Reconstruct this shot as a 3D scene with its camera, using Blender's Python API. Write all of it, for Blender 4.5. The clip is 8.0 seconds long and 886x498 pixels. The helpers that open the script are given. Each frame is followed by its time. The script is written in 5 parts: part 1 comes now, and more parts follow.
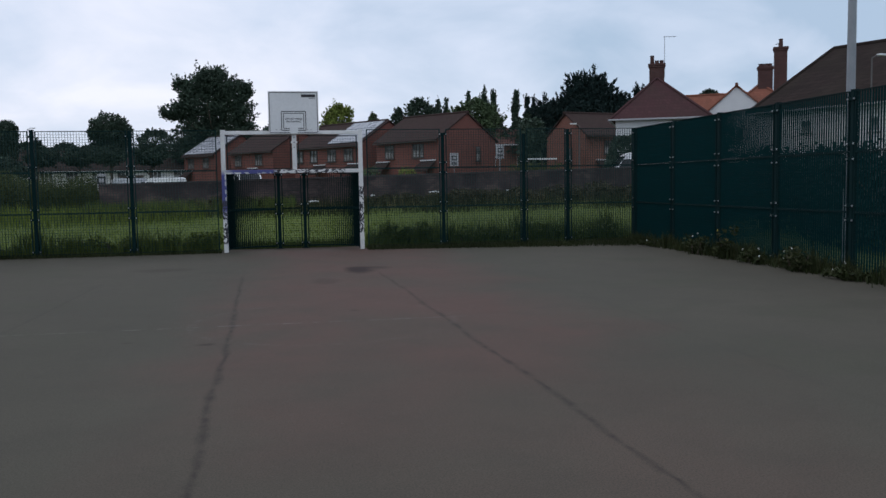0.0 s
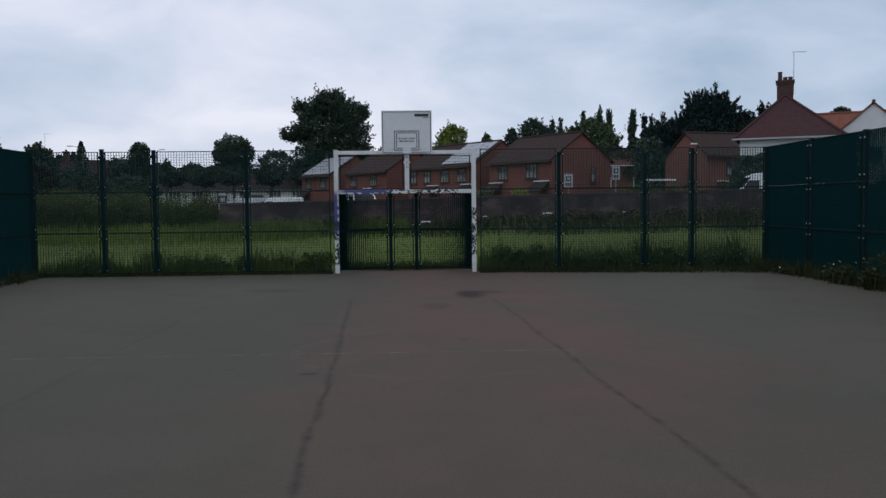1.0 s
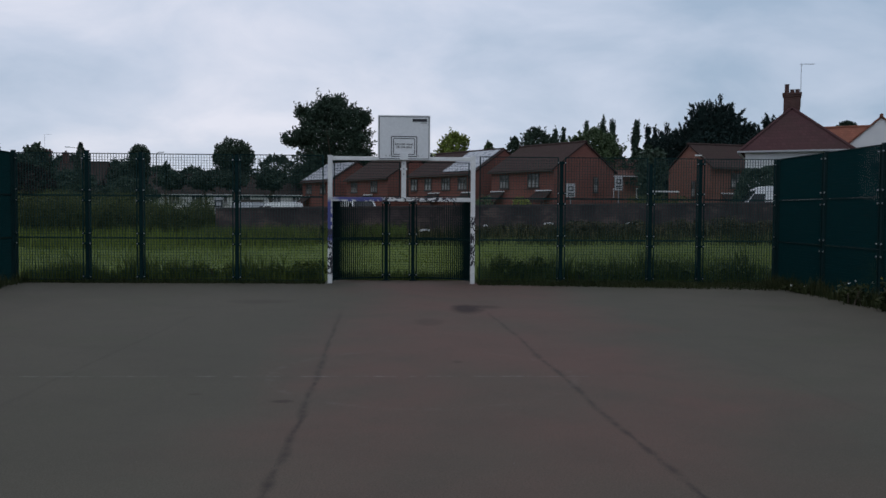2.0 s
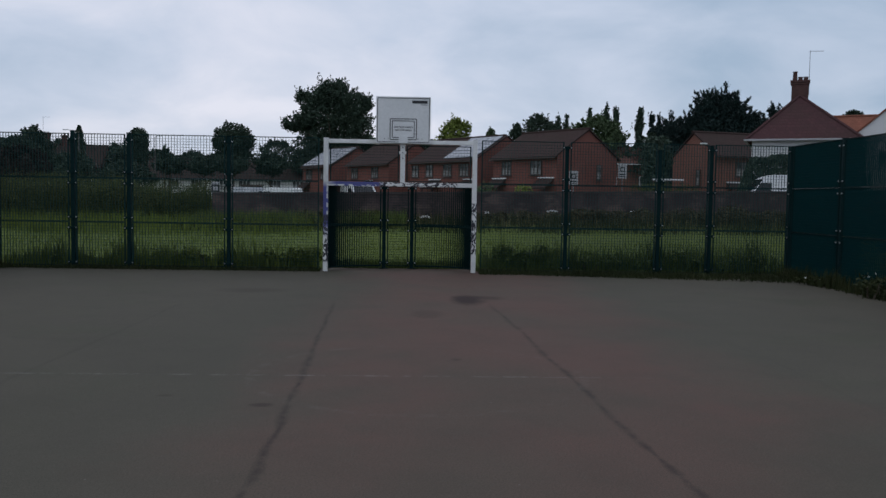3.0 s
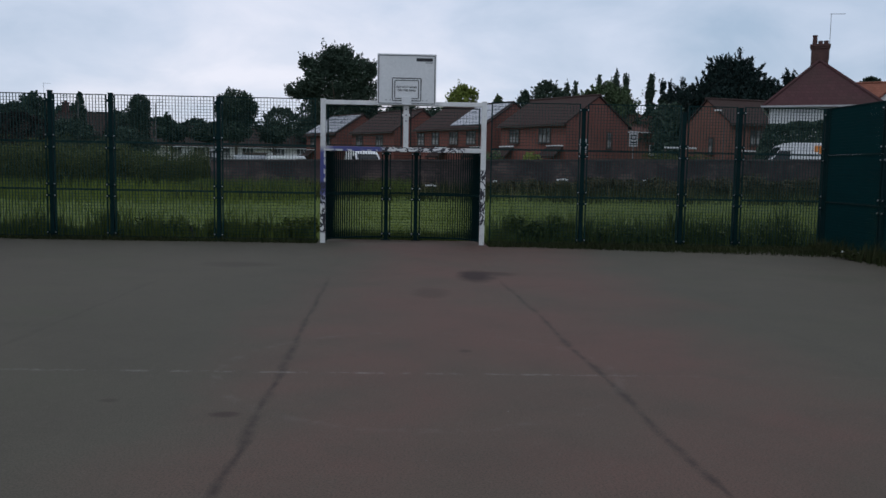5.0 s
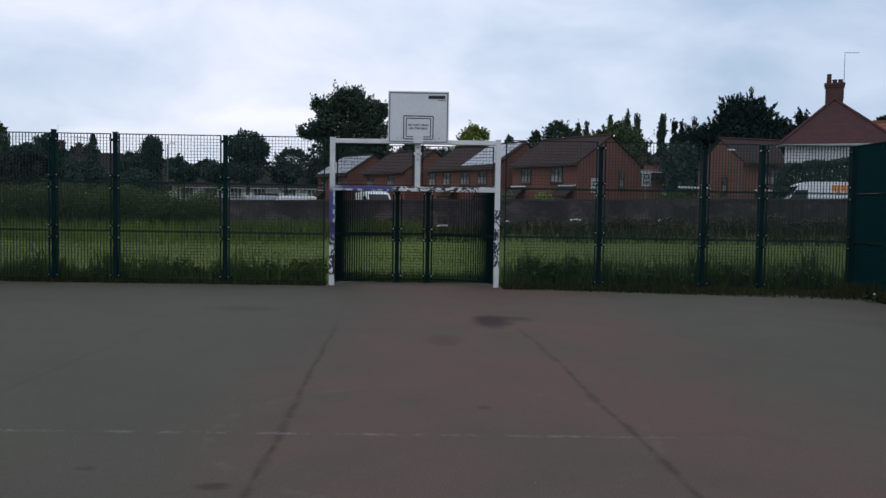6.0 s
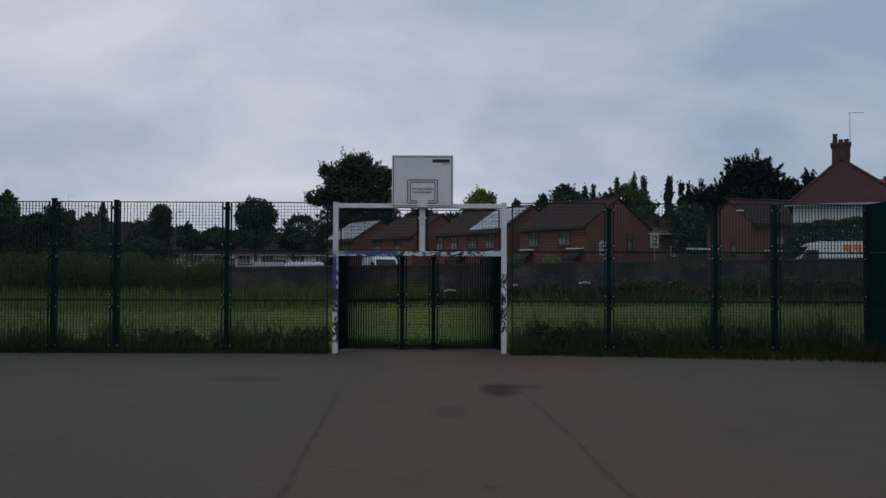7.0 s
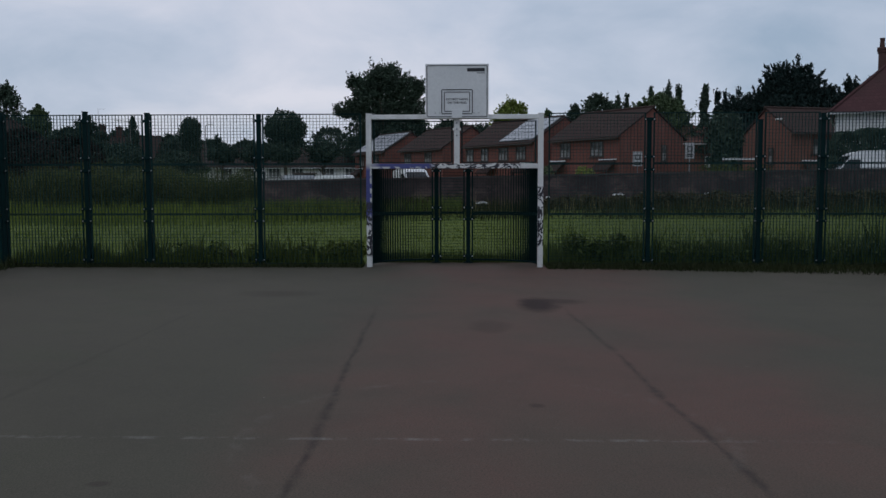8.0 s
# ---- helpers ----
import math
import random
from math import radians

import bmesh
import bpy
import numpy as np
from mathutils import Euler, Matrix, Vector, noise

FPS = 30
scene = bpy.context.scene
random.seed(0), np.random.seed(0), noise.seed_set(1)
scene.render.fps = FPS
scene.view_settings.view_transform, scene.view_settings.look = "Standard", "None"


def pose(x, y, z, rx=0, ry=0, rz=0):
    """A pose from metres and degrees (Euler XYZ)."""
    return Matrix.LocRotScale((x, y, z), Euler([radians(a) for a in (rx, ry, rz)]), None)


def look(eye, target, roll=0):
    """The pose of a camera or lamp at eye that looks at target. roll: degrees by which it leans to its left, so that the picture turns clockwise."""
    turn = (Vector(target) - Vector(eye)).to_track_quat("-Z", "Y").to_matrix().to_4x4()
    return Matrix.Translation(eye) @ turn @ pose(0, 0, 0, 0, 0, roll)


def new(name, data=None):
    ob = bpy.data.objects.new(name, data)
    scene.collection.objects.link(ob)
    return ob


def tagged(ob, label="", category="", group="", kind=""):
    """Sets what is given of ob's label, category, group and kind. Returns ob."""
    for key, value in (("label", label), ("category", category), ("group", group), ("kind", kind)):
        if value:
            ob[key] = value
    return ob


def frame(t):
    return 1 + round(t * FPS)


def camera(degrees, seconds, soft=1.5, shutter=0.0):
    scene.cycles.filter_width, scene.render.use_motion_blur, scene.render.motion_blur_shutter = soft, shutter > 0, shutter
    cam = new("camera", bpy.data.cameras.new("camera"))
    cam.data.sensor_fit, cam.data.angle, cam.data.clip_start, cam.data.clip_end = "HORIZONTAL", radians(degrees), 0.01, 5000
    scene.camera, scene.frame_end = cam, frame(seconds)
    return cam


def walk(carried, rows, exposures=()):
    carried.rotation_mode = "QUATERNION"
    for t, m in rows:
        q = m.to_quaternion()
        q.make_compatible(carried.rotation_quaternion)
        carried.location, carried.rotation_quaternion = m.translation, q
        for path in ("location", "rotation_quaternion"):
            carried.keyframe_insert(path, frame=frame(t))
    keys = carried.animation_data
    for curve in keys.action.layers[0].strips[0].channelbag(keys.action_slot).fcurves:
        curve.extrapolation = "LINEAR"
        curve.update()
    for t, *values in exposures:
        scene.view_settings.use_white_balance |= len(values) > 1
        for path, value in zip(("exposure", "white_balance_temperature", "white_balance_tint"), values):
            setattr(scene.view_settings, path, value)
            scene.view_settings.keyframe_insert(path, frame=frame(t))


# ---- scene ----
cam = camera(55.0, 8.0, soft=1.5)
PATH = [
    (0, (0.05, -21.6, 1.625), (0.387, -19.634, 1.471), -0.95),
    (0.5, (0.037, -21.214, 1.627), (0.177, -19.224, 1.482), -1.0),
    (1, (0.092, -20.908, 1.635), (0.17, -18.912, 1.533), -0.6),
    (1.2, (0.131, -20.736, 1.643), (0.207, -18.739, 1.564), -0.4),
    (2.3, (0.234, -19.882, 1.677), (0.309, -17.886, 1.585), 0.6),
    (2.5, (0.247, -19.726, 1.665), (0.321, -17.73, 1.566), 0.7),
    (3, (0.27, -19.344, 1.652), (0.344, -17.349, 1.537), 0.9),
    (3.5, (0.305, -18.963, 1.646), (0.377, -16.968, 1.516), 1.1),
    (4, (0.313, -18.59, 1.628), (0.384, -16.597, 1.479), 1.2),
    (4.5, (0.342, -18.265, 1.6), (0.407, -16.274, 1.424), 1.2),
    (4.7, (0.339, -18.163, 1.597), (0.403, -16.173, 1.409), 1.1),
    (5.8, (0.24, -17.483, 1.595), (0.285, -15.489, 1.449), 0.9),
    (6, (0.291, -17.373, 1.59), (0.325, -15.375, 1.496), 0.9),
    (6.5, (0.373, -17.066, 1.61), (0.383, -15.066, 1.627), 0.5),
    (7, (0.359, -17.009, 1.597), (0.371, -15.01, 1.654), 0.2),
    (7.5, (0.311, -17.026, 1.601), (0.308, -15.026, 1.618), -0.2),
    (8, (0.241, -16.744, 1.608), (0.185, -14.751, 1.459), -0.1),
]
EXPOSURES = [(0.0, 0.24), (0.5, 0.08), (1.0, 0.06), (2.5, -0.06), (3.5, 0.0), (4.0, -0.06), (4.5, 0.04), (5.8, 0.23), (6.0, 0.28), (6.5, -0.31), (7.0, -0.38), (7.5, -0.44), (8.0, -0.20)]
walk(cam, [(t, look(eye, target, roll)) for t, eye, target, roll in PATH], EXPOSURES)

# ---- world, sun ----
world = bpy.data.worlds.new("sky")
scene.world = world
world.use_nodes = True
wn, wl = world.node_tree.nodes, world.node_tree.links
wn.clear()


SUN_EL, SUN_AZ = radians(48), radians(200)
sky = wn.new("ShaderNodeTexSky")
sky.sky_type, sky.sun_disc, sky.sun_elevation, sky.sun_rotation = "NISHITA", False, SUN_EL, SUN_AZ
sky_gain = wn.new("ShaderNodeVectorMath")
sky_gain.operation = "SCALE"
sky_gain.inputs["Scale"].default_value = 0.10
wl.new(sky.outputs[0], sky_gain.inputs[0])
wco = wn.new("ShaderNodeTexCoord")
wsep = wn.new("ShaderNodeSeparateXYZ")
wl.new(wco.outputs["Generated"], wsep.inputs[0])


def wmath(op, a, b=None, clamp=False):
    n = wn.new("ShaderNodeMath")
    n.operation, n.use_clamp = op, clamp
    for i, v in enumerate((a, b)):
        if v is None:
            continue
        if isinstance(v, (int, float)):
            n.inputs[i].default_value = v
        else:
            wl.new(v, n.inputs[i])
    return n.outputs[0]


up = wmath("MAXIMUM", wsep.outputs["Z"], 0.0)
lift = wmath("ADD", up, 0.42)
cx, cy = wmath("DIVIDE", wsep.outputs["X"], lift), wmath("DIVIDE", wsep.outputs["Y"], lift)
wcomb = wn.new("ShaderNodeCombineXYZ")
wl.new(wmath("MULTIPLY", cx, 0.85), wcomb.inputs[0]), wl.new(cy, wcomb.inputs[1])
wcomb.inputs[2].default_value = 11.6
cloud_a, cloud_b = wn.new("ShaderNodeTexNoise"), wn.new("ShaderNodeTexNoise")
for n, s, d, r in ((cloud_a, 0.95, 3.5, 0.45), (cloud_b, 3.4, 6.0, 0.55)):
    n.inputs["Scale"].default_value, n.inputs["Detail"].default_value, n.inputs["Roughness"].default_value = s, d, r
    n.inputs["Distortion"].default_value = 0.35
    wl.new(wcomb.outputs[0], n.inputs["Vector"])
cmix = wmath("ADD", wmath("MULTIPLY", cloud_a.outputs[0], 0.72), wmath("MULTIPLY", cloud_b.outputs[0], 0.28))
ramp = wn.new("ShaderNodeValToRGB")
ramp.color_ramp.elements[0].position, ramp.color_ramp.elements[0].color = 0.40, (0.37, 0.475, 0.62, 1)
ramp.color_ramp.elements[1].position, ramp.color_ramp.elements[1].color = 0.60, (0.80, 0.81, 0.915, 1)
mid = ramp.color_ramp.elements.new(0.5)
mid.color = (0.57, 0.64, 0.78, 1)
wl.new(cmix, ramp.inputs[0])
# an overcast dome brightens towards the zenith
dome = wmath("ADD", 1.0, wmath("MULTIPLY", wmath("POWER", up, 1.6), 0.3))
cloud_gain = wn.new("ShaderNodeVectorMath")
cloud_gain.operation = "SCALE"
wl.new(ramp.outputs[0], cloud_gain.inputs[0]), wl.new(dome, cloud_gain.inputs["Scale"])
cover = wn.new("ShaderNodeMix")
cover.data_type = "RGBA"
cover.inputs["Factor"].default_value = 0.93
wl.new(sky_gain.outputs[0], cover.inputs["A"]), wl.new(cloud_gain.outputs[0], cover.inputs["B"])
back = wn.new("ShaderNodeBackground")
wl.new(cover.outputs["Result"], back.inputs[0])
wout = wn.new("ShaderNodeOutputWorld")
wl.new(back.outputs[0], wout.inputs[0])

sun_data = bpy.data.lights.new("sun", "SUN")
sun_data.energy, sun_data.angle, sun_data.color = 0.25, radians(40), (1.0, 0.96, 0.9)
sun_ob = new("sun", sun_data)
sun_dir = Vector((math.sin(SUN_AZ) * math.cos(SUN_EL), math.cos(SUN_AZ) * math.cos(SUN_EL), math.sin(SUN_EL)))
sun_ob.matrix_world = look(sun_dir * 50, (0, 0, 0))


# ---- materials ----
class Mat:
    """A small builder of node materials."""

    def __init__(self, name, rough=0.7, metal=0.0, spec=0.5):
        self.m = bpy.data.materials.new(name)
        self.m.use_nodes = True
        self.t = self.m.node_tree
        self.b = self.t.nodes["Principled BSDF"]
        self.b.inputs["Roughness"].default_value = rough
        self.b.inputs["Metallic"].default_value = metal
        self.b.inputs["Specular IOR Level"].default_value = spec
        self.co = self.t.nodes.new("ShaderNodeTexCoord").outputs["Object"]

    def set(self, node, key, v):
        if isinstance(v, (int, float, tuple, list)):
            node.inputs[key].default_value = v
        else:
            self.t.links.new(v, node.inputs[key])

    def noise(self, scale, detail=4.0, rough=0.55, vec=None, dist=0.0):
        n = self.t.nodes.new("ShaderNodeTexNoise")
        n.inputs["Scale"].default_value, n.inputs["Detail"].default_value = scale, detail
        n.inputs["Roughness"].default_value, n.inputs["Distortion"].default_value = rough, dist
        self.t.links.new(vec or self.co, n.inputs["Vector"])
        return n.outputs[0]

    def scaled(self, sx, sy, sz):
        n = self.t.nodes.new("ShaderNodeMapping")
        n.inputs["Scale"].default_value = (sx, sy, sz)
        self.t.links.new(self.co, n.inputs["Vector"])
        return n.outputs[0]

    def math(self, op, a, b=None, clamp=False):
        n = self.t.nodes.new("ShaderNodeMath")
        n.operation, n.use_clamp = op, clamp
        self.set(n, 0, a)
        if b is not None:
            self.set(n, 1, b)
        return n.outputs[0]

    def step(self, v, lo, hi, a=0.0, b=1.0):
        n = self.t.nodes.new("ShaderNodeMapRange")
        n.clamp = True
        for k, x in zip(("Value", "From Min", "From Max", "To Min", "To Max"), (v, lo, hi, a, b)):
            self.set(n, k, x)
        return n.outputs[0]

    def mix(self, f, a, b, mode="MIX"):
        n = self.t.nodes.new("ShaderNodeMix")
        n.data_type, n.blend_type = "RGBA", mode
        self.set(n, "Factor", f)
        for k, v in (("A", a), ("B", b)):
            self.set(n, k, (*v, 1) if isinstance(v, tuple) and len(v) == 3 else v)
        return n.outputs["Result"]

    def xyz(self):
        n = self.t.nodes.new("ShaderNodeSeparateXYZ")
        self.t.links.new(self.co, n.inputs[0])
        return n.outputs

    def island(self):
        return self.t.nodes.new("ShaderNodeNewGeometry").outputs["Random Per Island"]

    def thing(self):
        return self.t.nodes.new("ShaderNodeObjectInfo").outputs["Random"]

    def color(self, v):
        self.set(self.b, "Base Color", (*v, 1) if isinstance(v, tuple) else v)
        return self

    def rough(self, v):
        self.set(self.b, "Roughness", v)
        return self

    def bump(self, h, strength=0.3, dist=0.01):
        n = self.t.nodes.new("ShaderNodeBump")
        n.inputs["Strength"].default_value, n.inputs["Distance"].default_value = strength, dist
        self.set(n, "Height", h)
        self.t.links.new(n.outputs[0], self.b.inputs["Normal"])
        return self


def plain(name, a, b, scale=6.0, fine=60.0, rough=0.7, metal=0.0, bump=0.15, dist=0.004, spec=0.4):
    """Two-tone mottling at two scales with a fine relief."""
    k = Mat(name, rough, metal, spec)
    big, small = k.noise(scale, 4), k.noise(fine, 3)
    base = k.mix(k.step(big, 0.35, 0.65), a, b)
    k.color(k.mix(k.step(small, 0.3, 0.7, 0.0, 0.35), base, tuple(0.7 * x for x in a)))
    k.rough(k.step(big, 0.3, 0.7, rough - 0.08, min(1.0, rough + 0.1)))
    k.bump(small, bump, dist)
    return k.m


def asphalt_material():
    k = Mat("worn_asphalt", 0.9, spec=0.2)
    x, y, _ = k.xyz()
    big, mid, fine, grit = k.noise(0.22, 4), k.noise(1.3, 5, 0.6), k.noise(14, 4, 0.65), k.noise(75, 4, 0.75)
    grey = k.mix(k.step(big, 0.35, 0.65), (0.067, 0.063, 0.047), (0.080, 0.073, 0.055))
    # reddish wash where an older coloured coat survives
    red = k.math("MULTIPLY", k.step(k.math("ABSOLUTE", k.math("SUBTRACT", k.math("ADD", x, k.math("MULTIPLY", k.math("SUBTRACT", k.noise(0.6, 4, 0.6), 0.5), 3.0)), 1.25)), 1.2, 2.8, 1.0, 0.0), k.step(k.noise(0.42, 3, 0.5), 0.34, 0.58, 0.45, 1.0))
    red = k.math("MULTIPLY", red, k.step(y, -17.0, -12.5, 0.4, 1.0))
    base = k.mix(k.math("MULTIPLY", red, 0.95), grey, (0.108, 0.062, 0.050))
    # greenish algae in patches away from the middle
    algae = k.math("MULTIPLY", k.step(k.math("ABSOLUTE", k.math("SUBTRACT", x, 0.8)), 2.0, 4.5), k.step(k.noise(0.55, 5, 0.65, k.scaled(1, 1.3, 1)), 0.50, 0.66))
    base = k.mix(k.math("MULTIPLY", algae, 0.5), base, (0.056, 0.061, 0.038))
    base = k.mix(k.step(mid, 0.45, 0.75, 0.0, 0.35), base, (0.048, 0.043, 0.034))
    base = k.mix(k.step(fine, 0.50, 0.72, 0.0, 0.35), base, (0.096, 0.083, 0.066))
    base = k.mix(k.step(grit, 0.46, 0.58, 0.0, 0.6), base, (0.042, 0.037, 0.029))
    # seams between the paving lanes
    wob = k.math("MULTIPLY", k.math("SUBTRACT", k.noise(0.5, 4, 0.6), 0.5), 0.16)
    wid = k.step(k.noise(2.2, 4, 0.6), 0.35, 0.75, 0.025, 0.085)
    soft = k.step(k.noise(4, 5, 0.75), 0.34, 0.62, 0.15, 1.0)
    for at, tilt, dark in ((-3.22, 0.005, 0.3), (-1.13, -0.033, 0.75), (1.28, -0.044, 0.7), (4.1, 0.0, 0.12)):
        line = k.math("ADD", k.math("ADD", k.math("MULTIPLY", y, tilt), at), wob)
        d = k.math("ABSOLUTE", k.math("SUBTRACT", x, line))
        band = k.math("SUBTRACT", 1.0, k.math("DIVIDE", d, wid), clamp=True)
        fade = k.step(y, -6.6, -5.6, 1.0, 0.12)
        f = k.math("MULTIPLY", k.math("MULTIPLY", k.math("MULTIPLY", k.step(band, 0.0, 0.9), soft), dark), fade)
        base = k.mix(f, base, (0.022, 0.018, 0.016))
    # damp mossy patch and its smaller neighbour
    for px, py, rx, ry, dark in ((1.20, -5.3, 0.30, 0.75, 1.0), (1.55, -5.0, 0.34, 0.30, 0.6), (0.5, -7.1, 0.26, 0.5, 0.34), (-2.6, -4.2, 0.7, 0.4, 0.3), (-0.9, -12.6, 0.12, 0.08, 0.6), (-1.75, -12.3, 0.08, 0.05, 0.4), (0.75, -10.6, 0.07, 0.07, 0.5)):
        dx, dy = k.math("DIVIDE", k.math("SUBTRACT", x, px), rx), k.math("DIVIDE", k.math("SUBTRACT", y, py), ry)
        r = k.math("ADD", k.math("MULTIPLY", dx, dx), k.math("MULTIPLY", dy, dy))
        r = k.math("ADD", r, k.math("MULTIPLY", k.math("SUBTRACT", k.noise(3.2, 5, 0.7), 0.5), 1.7))
        base = k.mix(k.step(r, 0.25, 1.15, dark, 0.0), base, (0.026, 0.016, 0.014))
    # worn white markings: a cross line and an arc
    wear = k.step(k.noise(3.5, 6, 0.75), 0.46, 0.66)
    line = k.step(k.math("ABSOLUTE", k.math("ADD", y, 11.45)), 0.018, 0.034, 1.0, 0.0)
    line = k.math("MULTIPLY", line, k.step(x, 1.6, 2.6, 1.0, 0.15))
    ax, ay = k.math("SUBTRACT", x, 0.35), k.math("ADD", y, 11.35)
    rad = k.math("SQRT", k.math("ADD", k.math("MULTIPLY", ax, ax), k.math("MULTIPLY", ay, ay)))
    arc = k.step(k.math("ABSOLUTE", k.math("SUBTRACT", rad, 1.56)), 0.02, 0.06, 0.22, 0.0)
    mark = k.math("MULTIPLY", k.math("MAXIMUM", line, arc), wear)
    base = k.mix(k.math("MULTIPLY", mark, 0.30), base, (0.30, 0.30, 0.28))
    # pale chips and grit lying about
    vor = k.t.nodes.new("ShaderNodeTexVoronoi")
    vor.inputs["Scale"].default_value = 5.0
    k.t.links.new(k.co, vor.inputs["Vector"])
    chip = k.math("MULTIPLY", k.step(vor.outputs["Distance"], 0.03, 0.05, 1.0, 0.0), k.step(k.noise(2.0, 2), 0.56, 0.6))
    base = k.mix(k.math("MULTIPLY", chip, 0.6), base, (0.22, 0.21, 0.19))
    k.color(base)
    k.bump(k.math("ADD", k.math("MULTIPLY", grit, 0.5), k.math("MULTIPLY", fine, 0.5)), 0.35, 0.006)
    return k.m


def brick_material(name, a, b, mortar, row=0.075, length=0.225, weather=0.4, stains=None):
    k = Mat(name, 0.88, spec=0.25)
    x, y, z = k.xyz()
    n = k.t.nodes.new("ShaderNodeCombineXYZ")
    k.set(n, 0, k.math("ADD", x, y)), k.set(n, 1, z)
    t = k.t.nodes.new("ShaderNodeTexBrick")
    t.inputs["Scale"].default_value = 1.0
    t.inputs["Brick Width"].default_value, t.inputs["Row Height"].default_value = length, row
    t.inputs["Mortar Size"].default_value = 0.009
    k.set(t, "Vector", n.outputs[0]), k.set(t, "Color1", (*a, 1)), k.set(t, "Color2", (*b, 1)), k.set(t, "Mortar", (*mortar, 1))
    big, small = k.noise(0.7, 5, 0.6), k.noise(22, 3)
    base = k.mix(k.step(big, 0.42, 0.72, 0.0, weather), t.outputs["Color"], tuple(0.45 * v for v in a))
    if stains:
        # soot and algae in broad runs down the wall, and paler rubbed areas
        run = k.noise(0.55, 5, 0.65, k.scaled(1.0, 1.0, 0.5))
        base = k.mix(k.step(run, 0.44, 0.56, 0.0, 0.85), base, stains[0])
        base = k.mix(k.step(k.noise(0.9, 5, 0.7, k.scaled(0.8, 1.0, 1.6)), 0.52, 0.62, 0.0, 0.75), base, stains[1])
    k.color(k.mix(k.step(small, 0.4, 0.7, 0.0, 0.3), base, tuple(min(1.0, 1.25 * v) for v in b)))
    k.bump(k.math("ADD", k.math("MULTIPLY", t.outputs["Fac"], -1.0), k.math("MULTIPLY", small, 0.3)), 0.5, 0.008)
    return k.m


def roof_material(name, a, b, course=0.2):
    """Courses of tiles, running up the slope."""
    k = Mat(name, 0.95, spec=0.08)
    x, y, z = k.xyz()
    n = k.t.nodes.new("ShaderNodeCombineXYZ")
    k.set(n, 0, k.math("ADD", x, k.math("MULTIPLY", y, 0.35))), k.set(n, 1, z)
    t = k.t.nodes.new("ShaderNodeTexBrick")
    t.inputs["Scale"].default_value = 1.0
    t.inputs["Brick Width"].default_value, t.inputs["Row Height"].default_value = 0.25, course
    t.inputs["Mortar Size"].default_value, t.inputs["Mortar Smooth"].default_value = 0.02, 0.6
    k.set(t, "Vector", n.outputs[0]), k.set(t, "Color1", (*a, 1)), k.set(t, "Color2", (*b, 1)), k.set(t, "Mortar", (*(0.9 * v for v in a), 1))
    big = k.noise(0.5, 5, 0.65)
    k.color(k.mix(k.step(big, 0.45, 0.75, 0.0, 0.45), t.outputs["Color"], (0.04, 0.036, 0.028)))
    k.bump(k.math("MULTIPLY", t.outputs["Fac"], -1.0), 0.4, 0.02)
    return k.m


def leaf_material(name, a, b, c, rough=0.6):
    k = Mat(name, rough, spec=0.1)
    r = k.island()
    base = k.mix(k.step(r, 0.0, 0.6), a, b)
    base = k.mix(k.step(r, 0.7, 1.0, 0.0, 0.7), base, c)
    base = k.mix(k.step(k.noise(0.35, 4), 0.4, 0.7, 0.0, 0.5), base, tuple(0.55 * v for v in a))
    k.color(base)
    return k.m


def paint_material(name, base_a, base_b, scrawl=None, blue=None):
    """Chipped white paint; scrawl: the heights between which black pen runs; blue: spray paint there."""
    k = Mat(name, 0.45)
    x, y, z = k.xyz()
    big, small = k.noise(3.0, 5), k.noise(35, 4, 0.65)
    base = k.mix(k.step(big, 0.35, 0.7), base_a, base_b)
    base = k.mix(k.step(small, 0.60, 0.72, 0.0, 0.7), base, (0.20, 0.17, 0.14))
    base = k.mix(k.step(k.noise(1.6, 6, 0.7, k.scaled(1, 1, 0.25)), 0.52, 0.75, 0.0, 0.5), base, (0.32, 0.31, 0.29))
    if blue:
        lo, hi, axis = blue
        v = z if axis == "z" else x
        m = k.math("MULTIPLY", k.step(v, lo, lo + 0.3), k.step(v, hi - 0.15, hi, 1.0, 0.0))
        edge = k.step(x, -1.666, -1.652, 1.0, 0.0) if axis == "z" else k.step(z, 1.962, 1.982)
        m = k.math("MULTIPLY", m, k.math("MAXIMUM", edge, k.step(k.noise(6, 4, dist=1.0), 0.44, 0.5)))
        base = k.mix(k.math("MULTIPLY", m, 0.95), base, (0.022, 0.03, 0.19))
    if scrawl:
        lo, hi, axis = scrawl
        v = z if axis == "z" else x
        pen = k.math("ABSOLUTE", k.math("SUBTRACT", k.noise(5.0, 1.5, 0.4, k.scaled(1.6, 1.6, 0.9) if axis == "z" else k.scaled(0.9, 1.6, 1.6), dist=1.6), 0.5))
        m = k.math("MULTIPLY", k.step(pen, 0.075, 0.10, 1.0, 0.0), k.step(v, lo, lo + 0.04))
        m = k.math("MULTIPLY", m, k.step(v, hi - 0.04, hi, 1.0, 0.0))
        base = k.mix(m, base, (0.02, 0.02, 0.03))
    k.color(base)
    k.bump(small, 0.15, 0.002)
    return k.m


def glass_material(name):
    k = Mat(name, 0.2, spec=0.35)
    # pale areas painted into the pane stand in for reflections and curtains
    k.color(k.mix(k.step(k.noise(0.9, 3), 0.42, 0.58), (0.05, 0.05, 0.05), (0.26, 0.26, 0.255)))
    return k.m


